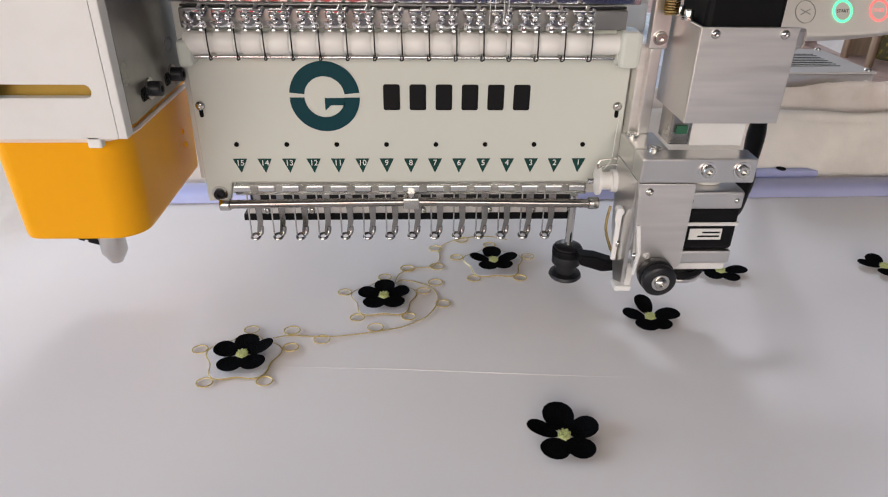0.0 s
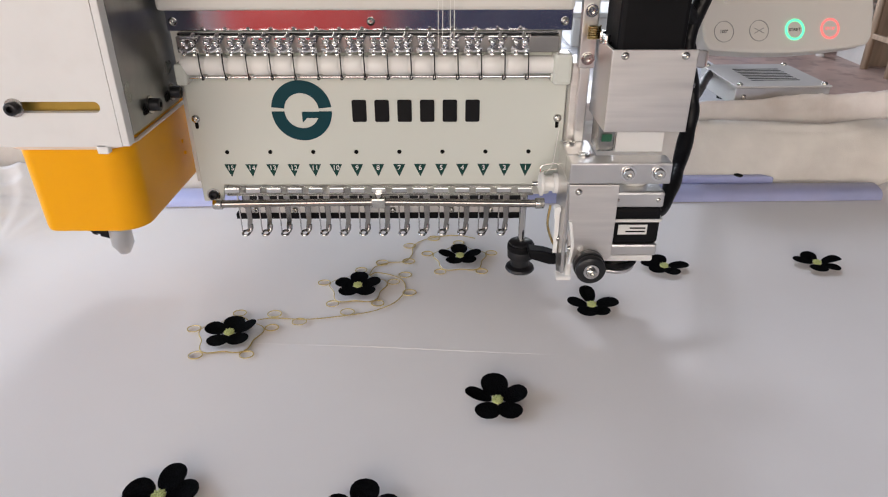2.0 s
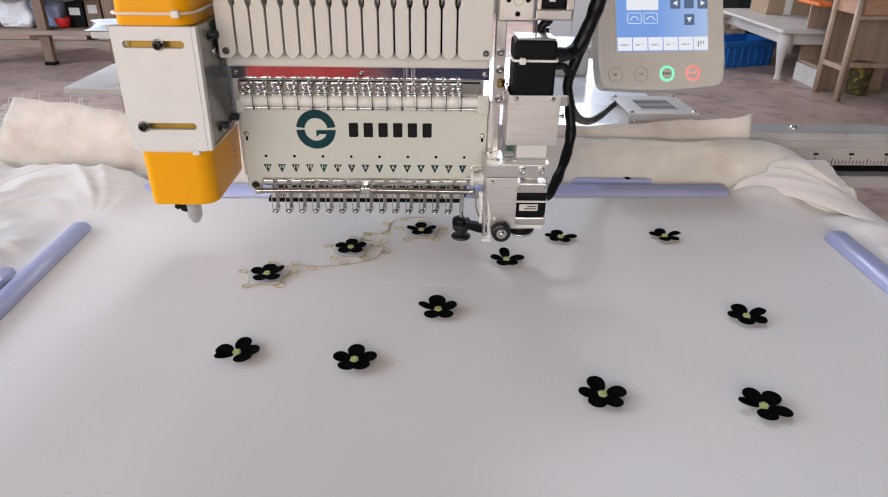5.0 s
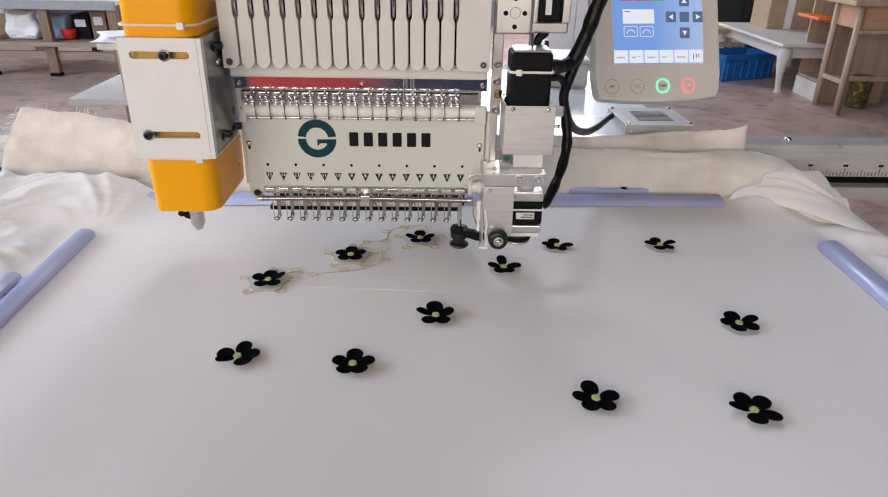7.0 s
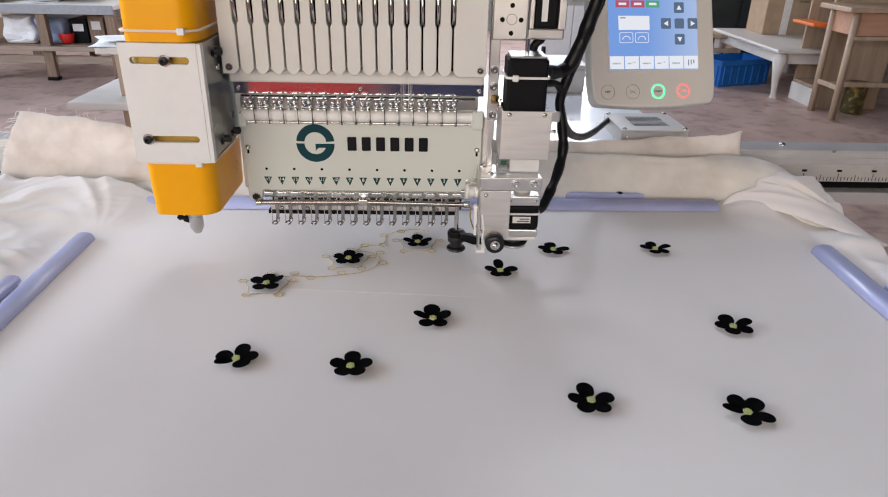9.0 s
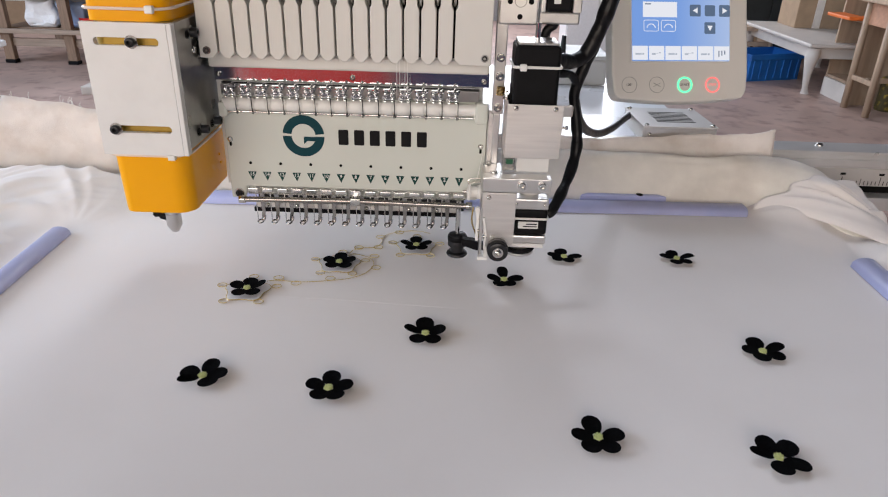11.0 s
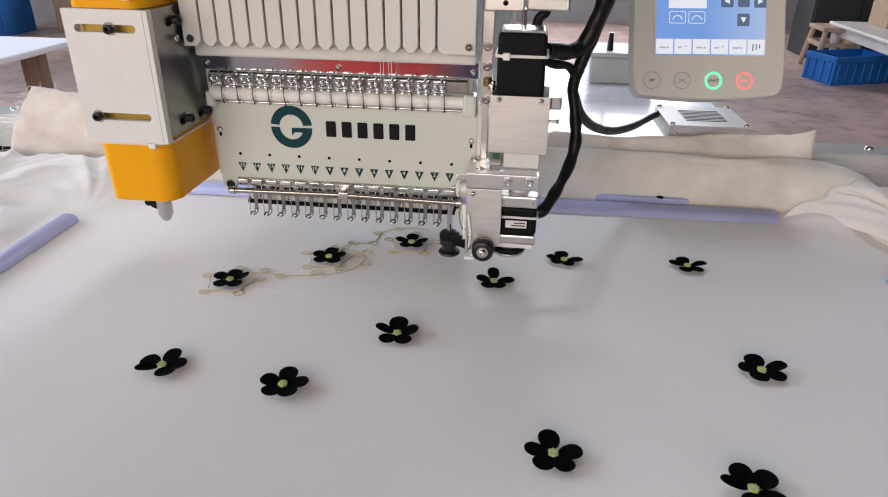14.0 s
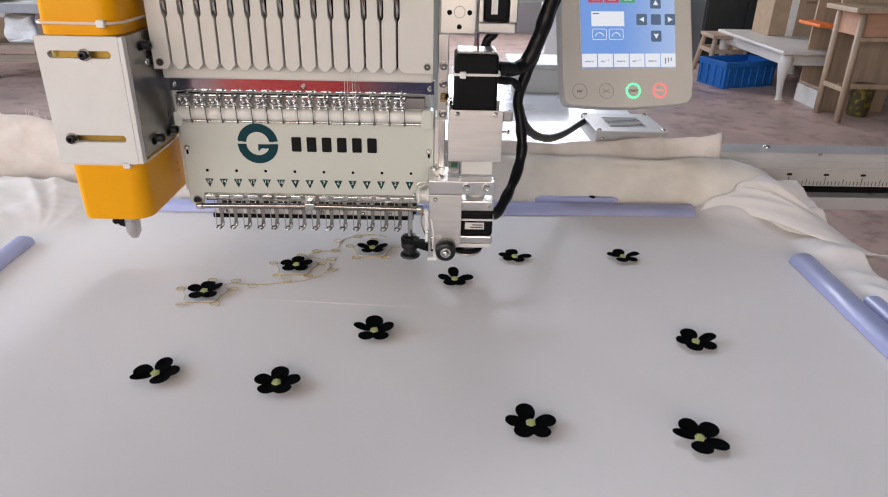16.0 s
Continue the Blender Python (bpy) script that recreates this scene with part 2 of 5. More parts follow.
def cyl(a, b, r, seg=24, r2=None, bevel=0.0):
    a, b = Vector(a), Vector(b)
    d = b - a
    bm = bmesh.new()
    m = Matrix.Translation((a + b) / 2) @ d.to_track_quat("Z", "Y").to_matrix().to_4x4()
    bmesh.ops.create_cone(bm, cap_ends=True, segments=seg, radius1=r, radius2=r if r2 is None else r2, depth=d.length, matrix=m)
    for f in bm.faces:
        f.smooth = len(f.verts) == 4
    if bevel:
        rim = [e for e in bm.edges if any(len(f.verts) > 4 for f in e.link_faces)]
        bmesh.ops.bevel(bm, geom=rim, offset=bevel, segments=2, affect="EDGES", profile=0.5)
    return bm


def lathe(profile, place, seg=28):
    """profile: (radius, height) pairs, turned about z, then put at the pose."""
    bm = bmesh.new()
    rings = []
    for r, h in profile:
        rings.append([bm.verts.new(place @ Vector((r * math.cos(2 * math.pi * k / seg), r * math.sin(2 * math.pi * k / seg), h))) for k in range(seg)])
    for a, b in zip(rings, rings[1:]):
        for k in range(seg):
            bm.faces.new((a[k], a[(k + 1) % seg], b[(k + 1) % seg], b[k])).smooth = True
    bm.faces.new(rings[0][::-1])
    bm.faces.new(rings[-1])
    return bm


def smooth_line(pts, per=8):
    pts = [Vector(p) for p in pts]
    out = []
    for i in range(len(pts) - 1):
        p0, p1, p2, p3 = pts[max(i - 1, 0)], pts[i], pts[i + 1], pts[min(i + 2, len(pts) - 1)]
        for k in range(per):
            t = k / per
            out.append(0.5 * (2 * p1 + (p2 - p0) * t + (2 * p0 - 5 * p1 + 4 * p2 - p3) * t * t + (3 * p1 - p0 - 3 * p2 + p3) * t ** 3))
    return out + [pts[-1]]


def tube(pts, r, seg=10, per=8, wobble=0.0, curved=True):
    line = smooth_line(pts, per) if curved else [Vector(p) for p in pts]
    bm = bmesh.new()
    rings, side = [], None
    for i, p in enumerate(line):
        d = (line[min(i + 1, len(line) - 1)] - line[max(i - 1, 0)]).normalized()
        side = (side - side.dot(d) * d).normalized() if side else d.orthogonal().normalized()
        up = d.cross(side)
        rr = r * (1 + wobble * noise.noise(p * 60))
        rings.append([bm.verts.new(p + rr * (math.cos(2 * math.pi * k / seg) * side + math.sin(2 * math.pi * k / seg) * up)) for k in range(seg)])
    for a, b in zip(rings, rings[1:]):
        for k in range(seg):
            bm.faces.new((a[k], a[(k + 1) % seg], b[(k + 1) % seg], b[k])).smooth = True
    bm.faces.new(rings[0][::-1])
    bm.faces.new(rings[-1])
    return bm


def prism(poly, y0, y1, bevel=0.0, seg=2):
    """A polygon in x and z, from depth y0 (front) to y1."""
    bm = bmesh.new()
    a = [bm.verts.new((x, y0, z)) for x, z in poly]
    b = [bm.verts.new((x, y1, z)) for x, z in poly]
    n = len(poly)
    bm.faces.new(a)
    bm.faces.new(b[::-1])
    for k in range(n):
        bm.faces.new((a[k], b[k], b[(k + 1) % n], a[(k + 1) % n]))
    bmesh.ops.recalc_face_normals(bm, faces=bm.faces[:])
    if bevel:
        bmesh.ops.bevel(bm, geom=bm.edges[:], offset=bevel, segments=seg, affect="EDGES", profile=0.5)
    return bm


def slab(poly, z0, z1, bevel=0.0):
    """A polygon in x and y, from height z0 to z1."""
    bm = prism(poly, z0, z1, bevel)
    for v in bm.verts:
        v.co = (v.co.x, v.co.z, v.co.y)
    bmesh.ops.recalc_face_normals(bm, faces=bm.faces[:])
    return bm


def merge(*bms):
    out = bms[0]
    for b in bms[1:]:
        me = bpy.data.meshes.new("join")
        b.to_mesh(me)
        b.free()
        out.from_mesh(me)
        bpy.data.meshes.remove(me)
    return out


def turned(bm, m):
    bm.transform(m)
    return bm


def rounded_rect(cx, cz, w, h, r, n=5):
    pts = []
    for sx, sz, a0 in ((1, 1, 0), (-1, 1, 90), (-1, -1, 180), (1, -1, 270)):
        for k in range(n + 1):
            a = radians(a0 + 90 * k / n)
            pts.append((cx + sx * (w / 2 - r) + r * math.cos(a), cz + sz * (h / 2 - r) + r * math.sin(a)))
    return pts


def ring_poly(outer, inner, y0, y1):
    """A flat ring between two outlines with the same count of points, in x and z."""
    bm = bmesh.new()
    n = len(outer)
    q = [[bm.verts.new((x, y, z)) for x, z in poly] for poly, y in ((outer, y0), (inner, y0), (inner, y1), (outer, y1))]
    for a, b in ((0, 1), (1, 2), (2, 3), (3, 0)):
        for k in range(n):
            bm.faces.new((q[a][k], q[a][(k + 1) % n], q[b][(k + 1) % n], q[b][k]))
    bmesh.ops.recalc_face_normals(bm, faces=bm.faces[:])
    return bm


def sheet(fn, nu, nv):
    bm = bmesh.new()
    g = [[bm.verts.new(fn(i / nu, j / nv)) for j in range(nv + 1)] for i in range(nu + 1)]
    for i in range(nu):
        for j in range(nv):
            bm.faces.new((g[i][j], g[i + 1][j], g[i + 1][j + 1], g[i][j + 1])).smooth = True
    return bm


def writing(name, text, size, m, material, parent, depth=0.0002):
    c = bpy.data.curves.new(name, "FONT")
    c.body, c.size, c.align_x, c.align_y, c.extrude, c.resolution_u = text, size, "CENTER", "CENTER", depth, 3
    tmp = bpy.data.objects.new(name, c)
    scene.collection.objects.link(tmp)
    me = bpy.data.meshes.new_from_object(tmp.evaluated_get(bpy.context.evaluated_depsgraph_get()))
    bpy.data.objects.remove(tmp)
    bpy.data.curves.remove(c)
    me.materials.clear()
    me.materials.append(material)
    ob = new(name, me)
    ob.matrix_basis = m
    ob.parent = parent
    ob.matrix_parent_inverse = world_of(parent).inverted()
    return ob


def socket_screw(at, axis, r=0.005, h=0.005, head=BLACKSTEEL, washer=NICKEL, parent=None, name="bolt", label=""):
    """A cap screw with its washer, standing out along the axis."""
    at, axis = Vector(at), Vector(axis).normalized()
    m = Matrix.Translation(at) @ axis.to_track_quat("Z", "Y").to_matrix().to_4x4()
    b = part(name, lathe([(r, 0.001), (r, h), (r * 0.88, h + 0.0006), (r * 0.5, h + 0.0006), (r * 0.46, h * 0.45), (0.0001, h * 0.45)], m, 20), head, parent, label)
    part("washer", lathe([(r * 1.0, 0.0), (r * 1.4, 0.0), (r * 1.4, 0.0012), (r * 1.0, 0.0012)], m, 20), washer, b)
    return b


def pan_screw(at, axis, r=0.003, parent=None, name="screw"):
    at, axis = Vector(at), Vector(axis).normalized()
    m = Matrix.Translation(at) @ axis.to_track_quat("Z", "Y").to_matrix().to_4x4()
    bm = lathe([(r, 0.0), (r, r * 0.3), (r * 0.8, r * 0.6), (r * 0.42, r * 0.72), (r * 0.4, r * 0.35), (0.0001, r * 0.35)], m, 16)
    return part(name, bm, NICKEL, parent)

# ---- the room ----
X0, X1, Y0, Y1, TOP = -6.0, 7.0, -5.0, 9.0, 3.0
part("floor", span(X0, X1, Y0, Y1, FLOOR - 0.1, FLOOR), CONCRETE)
tagged(bpy.data.objects["floor"], "worn polished concrete workshop floor with stains", "floor", kind="structure")
tagged(part("ceiling", merge(span(X0, X1, Y0, 1.85, TOP, TOP + 0.1), span(X0, X1, 2.55, Y1, TOP, TOP + 0.1), span(X0, -0.35, 1.85, 2.55, TOP, TOP + 0.1), span(0.6, X1, 1.85, 2.55, TOP, TOP + 0.1)), ROOF), "unseen roof, kept dark for deeper shadows, with a skylight opening", "ceiling", kind="structure")


def wall(name, a, b, openings, label):
    """An upright wall from a to b in plan; openings: (start, end, sill, head) along it."""
    a, b = Vector((*a, 0)), Vector((*b, 0))
    d = (b - a)
    length, m = d.length, Matrix.Translation(a) @ Matrix.Rotation(math.atan2(d.y, d.x), 4, "Z")
    pieces, s = [], 0.0
    for u0, u1, z0, z1 in openings:
        pieces += [(s, u0, FLOOR, TOP), (u0, u1, FLOOR, z0), (u0, u1, z1, TOP)]
        s = u1
    pieces.append((s, length, FLOOR, TOP))
    bm = merge(*[turned(span(p, q, 0.0, 0.2, z0, z1), m) for p, q, z0, z1 in pieces])
    return tagged(part(name, bm, PLASTER), label, "wall", kind="structure")


# the window openings are assumed, to hold the area lamps
wall("wall_north", (X1, Y1), (X0, Y1), [(3.2, 10.4, 0.5, 2.9)], "grey plastered workshop wall with an assumed wide window opening")
wall("wall_south", (X0, Y0), (X1, Y0), [(1.3, 7.5, 0.3, 2.7)], "grey plastered workshop wall with an assumed wide window opening")
wall("wall_west", (X0, Y1), (X0, Y0), [(4.9, 11.1, 0.3, 2.7)], "grey plastered workshop wall with an assumed window opening")
wall("wall_east", (X1, Y0), (X1, Y1), [], "plain grey plastered workshop wall")

# ---- machine table, rails and hoop ----
table = thing("machine_table", (0.1, 0.2, FLOOR), "white laminated embroidery machine table on grey legs", "table")
part("tabletop", span(-1.05, 0.74, -0.72, 0.29, -0.035, -0.008, 0.004), WHITEWOOD, table)
part("rear_tabletop", span(-0.36, 0.672, 0.374, 1.45, -0.045, -0.02, 0.004), WORKTOP, table, "glossy white rear worktop")
for x, y in ((-0.95, -0.6), (0.70, -0.6), (-0.95, 0.2), (-0.3, 1.38), (0.62, 1.38)):
    part("leg", span(x - 0.03, x + 0.03, y - 0.03, y + 0.03, FLOOR, -0.046, 0.004), IRON, table)
part("crossbeam", span(-0.33, 0.65, 0.4, 0.46, -0.2, -0.12, 0.004), IRON, table)

beam = thing("drive_beam", (0.2, 0.33, -0.02), "silver aluminium drive beam with a measuring scale", "rail")
part("profile", span(-1.5, 1.6, 0.320, 0.368, 0.008, 0.064, 0.003), BEAM, beam)
part("shoulder", span(-1.5, 1.6, 0.3145, 0.3198, 0.043, 0.056, 0.002), BEAM, beam)
part("lower_lip", span(-1.5, 1.6, 0.304, 0.368, -0.03, -0.007, 0.002), BEAM, beam)
# solid dark bar in place of the slot's own shade
part("groove", span(-1.5, 1.6, 0.332, 0.364, -0.007, 0.008), HOLE_SHADE, beam, "beam slot filled dark for its shade")
part("top_lip", span(-1.5, 1.6, 0.3165, 0.370, 0.0642, 0.0695, 0.001), BEAM, beam)
scale_plate = part("scale", span(0.70, 1.30, 0.3185, 0.320, 0.010, 0.040), SILVER, beam, "silver printed measuring scale")
for k in range(86):
    h = 0.014 if k % 10 == 0 else 0.011 if k % 5 == 0 else 0.007
    x = 0.716 + k * 0.00655
    part("tick", span(x - 0.0004, x + 0.0004, 0.3178, 0.3185, 0.0115, 0.0115 + h), BLACKPRINT, scale_plate, smooth=False)
    if k % 10 == 0:
        part("mark", span(x - 0.0045, x + 0.0045, 0.3178, 0.3185, 0.0285, 0.0325), BLACKPRINT, scale_plate, smooth=False)
for x in (-0.7, 0.745, 1.03):
    pan_screw((x, 0.348, 0.0695), (0, 0, 1), 0.006, beam)


HOOP = Matrix.Translation((-0.0122, 0.0110, 0)) @ Matrix.Rotation(radians(0.92), 4, "Z")


def in_hoop(ob):
    """Puts a thing drawn in the hoop's own plan where the hoop stands."""
    ob.matrix_basis = HOOP @ ob.matrix_basis
    return ob


def shifted(ob, dx, dy, dz):
    ob.location = ob.location + Vector((dx, dy, dz))


def step(a, b, t):
    t = min(1, max(0, (t - a) / (b - a)))
    return t * t * (3 - 2 * t)


def ridge(t, seed):
    """A crease: a sharp crest between wide hollows, from -1 to 1."""
    return 1 - 2.6 * abs(noise.noise(Vector((t, seed, 0.5 * seed))))


def fabric_height(x, y):
    p = Vector((x, y, 0))
    z = 0.0007 * noise.noise(p * 7)
    bend = noise.noise(Vector((x * 4, y * 4, 11.0)))
    # folds fan out from the rear end of each side clamp
    left = step(-0.418, -0.47, x) + step(0.05, 0.11, y) * step(-0.33, -0.43, x) * (1 - step(-0.418, -0.47, x))
    far = math.hypot(x + 0.405, y - 0.06)
    fan = math.atan2(y - 0.06, -0.39 - x) + 0.35 * bend
    grow = min(1.0, far / 0.16)
    warp = noise.noise_vector(Vector((x * 7, y * 7, 3.0)))
    crush = 1 - 2.4 * abs(noise.noise(Vector((x * 11 + 1.4 * warp.x, y * 19 + 1.4 * warp.y, 6.0)))) + 0.4 * ridge(x * 21 - y * 30 + 2.0 * warp.z, 5.0)
    folds = 0.012 * ridge(fan * 1.25 + 1.2 * warp.x, 2.0) + 0.0055 * ridge(fan * 2.7 + 3.0 * far + 0.9 * warp.y, 7.0) + 0.0065 * crush
    z += left * (0.004 + grow * max(-0.006, folds) + 0.010 * step(0.2, -0.1, y) * step(-0.46, -0.62, x))
    right = step(0.69, 0.725, x)
    rx = math.atan2(y - 0.20, x - 0.55) + 0.2 * bend
    rfold = 1 - abs(noise.noise(Vector((rx * 2.6, y * 2, 5.0)))) * 2.2
    z += right * (0.010 + 0.010 * rfold + 0.004 * ridge(rx * 7 + 3 * y, 3.0))
    # drawn up against the backing at both rear corners
    back = step(0.04, 0.2, y)
    z += back * step(-0.27, -0.46, x) * (0.024 + 0.008 * bend) + back * step(0.585, 0.66, x) * (0.026 + 0.006 * rfold)
    edge = 0.735 + 0.03 * step(-0.15, 0.15, y)
    over = max(0.0, x - edge)
    z -= 1.6 * over * step(0, 0.05, over)
    return z


def fabric_at(u, v):
    x = -0.98 + 1.90 * u
    y = -0.66 + 0.86 * v
    return (x if x < 0.75 else 0.75 + 0.45 * (x - 0.75), y, fabric_height(x, y))


fabric = thing("fabric", (0.1, -0.2, 0.0), "white cotton fabric stretched flat in the clamps with wrinkled loose edges", "fabric")
part("cloth", sheet(fabric_at, 520, 236), COTTON, fabric)
part("crease", tube([(-0.087, -0.1055, -0.0003), (0.0, -0.1115, 0.0001), (0.1, -0.121, 0.0), (0.2, -0.129, -0.0006)], 0.0003, 6), COTTON, fabric, "pressed fold line")


def clip_strip(name, a, b, width, parent, label=""):
    """A snap-on clamp: a half-round strip lying along a line from a to b on the fabric."""
    a, b = Vector(a), Vector(b)
    d = b - a
    m = Matrix.Translation(a) @ Matrix.Rotation(math.atan2(d.y, d.x), 4, "Z")
    n = 9
    bm = bmesh.new()
    prof = [(width / 2 * math.cos(math.pi * k / n), 0.4 * width * math.sin(math.pi * k / n) ** 0.7) for k in range(n + 1)]
    ends = [(0.0, 0.75), (0.004, 1.0), (d.length - 0.004, 1.0), (d.length, 0.75)]
    rings = [[bm.verts.new(m @ Vector((u, y * s, z * s))) for y, z in prof] for u, s in ends]
    for p, q in zip(rings, rings[1:]):
        for k in range(n):
            bm.faces.new((p[k], p[k + 1], q[k + 1], q[k])).smooth = True
        bm.faces.new((p[n], p[0], q[0], q[n]))
    bm.faces.new(rings[0])
    bm.faces.new(rings[-1][::-1])
    bmesh.ops.recalc_face_normals(bm, faces=bm.faces[:])
    return part(name, bm, LAV, parent, label)


CLIP = "lavender plastic clamp strip holding the white fabric"
rear = thing("clamp_strip", (0.15, 0.18, 0.0), CLIP + " before the backing", "clamp", "fabric clamps")
clip_strip("strip", (-0.36, 0.181, 0.001), (0.591, 0.181, 0.001), 0.034, rear)
part("lug", slab([(0.335, 0.197), (0.472, 0.197), (0.460, 0.207), (0.347, 0.207)], 0.002, 0.0185, 0.002), LAV, rear)
part("grip_hole", cyl((0.430, 0.203, 0.015), (0.430, 0.203, 0.0189), 0.0055, 16), HOLE_SHADE, rear)
left = thing("clamp_strip", (-0.397, -0.3, 0.0), CLIP + " beside the loose folds", "clamp", "fabric clamps")
clip_strip("strip", (-0.399, 0.048, 0.001), (-0.394, -0.64, 0.001), 0.028, left)
clip_strip("outer_strip", (-0.428, -0.09, 0.005), (-0.426, -0.64, 0.005), 0.022, left)
right = thing("clamp_strip", (0.666, -0.3, 0.0), CLIP + " at the outer edge", "clamp", "fabric clamps")
clip_strip("strip", (0.678, 0.008, 0.001), (0.655, -0.64, 0.001), 0.034, right)
clip_strip("outer_strip", (0.706, -0.11, 0.004), (0.690, -0.64, 0.004), 0.024, right)


def backing_at(u, v):
    x = -0.63 + 1.465 * u
    n1 = noise.noise(Vector((x * 4, v * 2, 0)))
    s = step(0.63, 0.83, x)
    top = (0.074 + 0.004 * n1) * (1 - 0.7 * step(-0.22, -0.42, x))
    top = top * (1 - s ** 2) - 0.05 * s ** 3
    lean = 0.050 + 0.015 * noise.noise(Vector((x * 3, 4, 0)))
    y = 0.203 + lean * v + 0.005 * noise.noise(Vector((x * 9, v * 3, 1))) + 0.004 * noise.noise(Vector((x * 22, v * 6, 8))) * step(0.5, 0.65, x) - 0.17 * step(0.59, 0.78, x) * (1 - v) - 0.05 * s * v
    low = 0.012 * step(0.60, 0.70, x) * (1 - v) * (1 - s)
    z = -0.002 + low + top * math.sin(v * math.pi / 2) ** 0.8 + 0.008 * step(-0.3, -0.5, x) * n1 + 0.004 * noise.noise(Vector((x * 14, v * 5, 21))) * v
    return (x, y, z)


REAR_EDGE = ((-0.64, 0.134), (-0.60, 0.132), (-0.49, 0.125), (-0.435, 0.115), (-0.385, 0.104), (-0.20, 0.096), (0.10, 0.089), (0.35, 0.087), (0.45, 0.089), (0.57, 0.095), (0.62, 0.100), (0.67, 0.107))


def rear_edge(x):
    for (xa, za), (xb, zb) in zip(REAR_EDGE, REAR_EDGE[1:]):
        if x <= xb:
            return za + (zb - za) * step(xa, xb, x)
    return REAR_EDGE[-1][1]


def rear_at(u, v):
    start = -0.622 + 0.042 * v
    x = start + (0.66 - start) * u + 0.004 * noise.noise(Vector((0, v * 60, 0))) * (1 if u == 0 else 0)
    n1 = noise.noise(Vector((x * 3.1, 0, 5)))
    top = rear_edge(x) + 0.003 * n1 + 0.002 * noise.noise(Vector((x * 17, 0, 2)))
    fray = (0.0012 * noise.noise(Vector((x * 160, 0, 0))) + 0.0022 * noise.noise(Vector((x * 45, 3, 0)))) * v
    y = 0.262 + 0.018 * v + 0.005 * noise.noise(Vector((x * 8, v * 4, 3)))
    slack = step(-0.18, -0.40, x)
    y -= slack * (0.034 * math.sin(math.pi * min(1, 0.15 + 0.75 * v)) + 0.016 * noise.noise(Vector((x * 6, v * 2.2, 31))))
    return (x, y, 0.0 + (top + fray) * v + 0.004 * noise.noise(Vector((x * 12, v * 8, 9))) * v)


def drape_at(u, v):
    """The white fabric's loose corner, hanging over the backing's end."""
    start = 0.600 + 0.10 * v + 0.012 * noise.noise(Vector((v * 4, 0, 4)))
    x = start + (0.834 - start) * u
    px, py, pz = backing_at((x + 0.63) / 1.465, 0.01 + 0.62 * v)
    bend = noise.noise(Vector((x * 4, v * 2, 7)))
    fold = 1 - abs(noise.noise(Vector((v * 3.4 + 6 * (x - 0.6) + 0.9 * bend, x * 6 - v * 2, 13)))) * 2.4
    rise = step(0.0, 0.2, u)
    return (px + 0.002, py - 0.003 - 0.016 * (1 - v) ** 2 - 0.006 * rise * max(0, fold), pz + 0.003 + rise * (0.002 + 0.006 * max(-0.2, fold)))


def cloth(name, bm, material, label, thickness):
    ob = part(name, bm, material)
    tagged(ob, label, "cloth")
    s = ob.modifiers.new("thickness", "SOLIDIFY")
    s.thickness = thickness
    return ob


part("loose_corner", sheet(drape_at, 60, 60), COTTON, fabric).modifiers.new("thickness", "SOLIDIFY").thickness = 0.001
cloth("backing_sheet", sheet(backing_at, 180, 24), BACKING, "pale beige backing sheet standing behind the lavender clamp", 0.0015)
cloth("worn_cloth", sheet(rear_at, 220, 16), BACKING_PINK, "worn beige cloth with frayed upper edge against the beam", 0.004)
fringe = thing("loose_threads", (-0.6, 0.28, 0.14), "frayed white threads on the cloth's upper edge", "threads")
for k in range(46):
    x = -0.575 + 0.42 * random.random()
    _, y, z = rear_at((x + 0.58) / 1.24, 1.0)
    a = random.uniform(-0.007, 0.007)
    h = random.uniform(0.003, 0.012)
    part("thread", tube([(x, y, z - 0.002), (x + a * 0.4, y - 0.002, z + h * 0.6), (x + a, y - 0.003, z + h)], 0.00035, 4, 4), NYLON, fringe)

for k in range(34):
    v = 0.25 + 0.75 * (k + random.random()) / 34
    x, y, z = rear_at(0.0, v)
    h = random.uniform(0.006, 0.016)
    part("thread", tube([(x + 0.002, y, z), (x - h * 0.6, y - 0.002, z + random.uniform(-0.002, 0.003)), (x - h, y - 0.003, z + random.uniform(-0.006, 0.003))], 0.0005, 4, 4), NYLON, fringe)

# ---- felt flowers ----
PETALS = {}


def petal_mesh(length, width, lift, curl):
    key = (round(length, 4), round(width, 4), round(lift, 4), round(curl, 4))
    if key in PETALS:
        return PETALS[key]
    bm = bmesh.new()
    nr, na = 4, 16
    base = 0.0035
    rings = []
    for j in range(1, nr + 1):
        s = j / nr
        ring = []
        for k in range(na):
            a = 2 * math.pi * k / na
            px = base + length / 2 + s * length / 2 * math.cos(a)
            py = s * width / 2 * math.sin(a) * (1 + 0.14 * math.cos(a))
            q = max(0.0, (px - base) / length)
            pz = 0.0012 + lift * q * q + curl * (2 * py / width) ** 2
            ring.append(bm.verts.new((px, py, pz)))
        rings.append(ring)
    mid = bm.verts.new((base + length / 2, 0, 0.0012 + lift * 0.25))
    for k in range(na):
        bm.faces.new((mid, rings[0][k], rings[0][(k + 1) % na])).smooth = True
        for a, b in zip(rings, rings[1:]):
            bm.faces.new((a[k], b[k], b[(k + 1) % na], a[(k + 1) % na])).smooth = True
    bmesh.ops.solidify(bm, geom=bm.faces[:], thickness=-0.0011)
    PETALS[key] = bm
    return bm


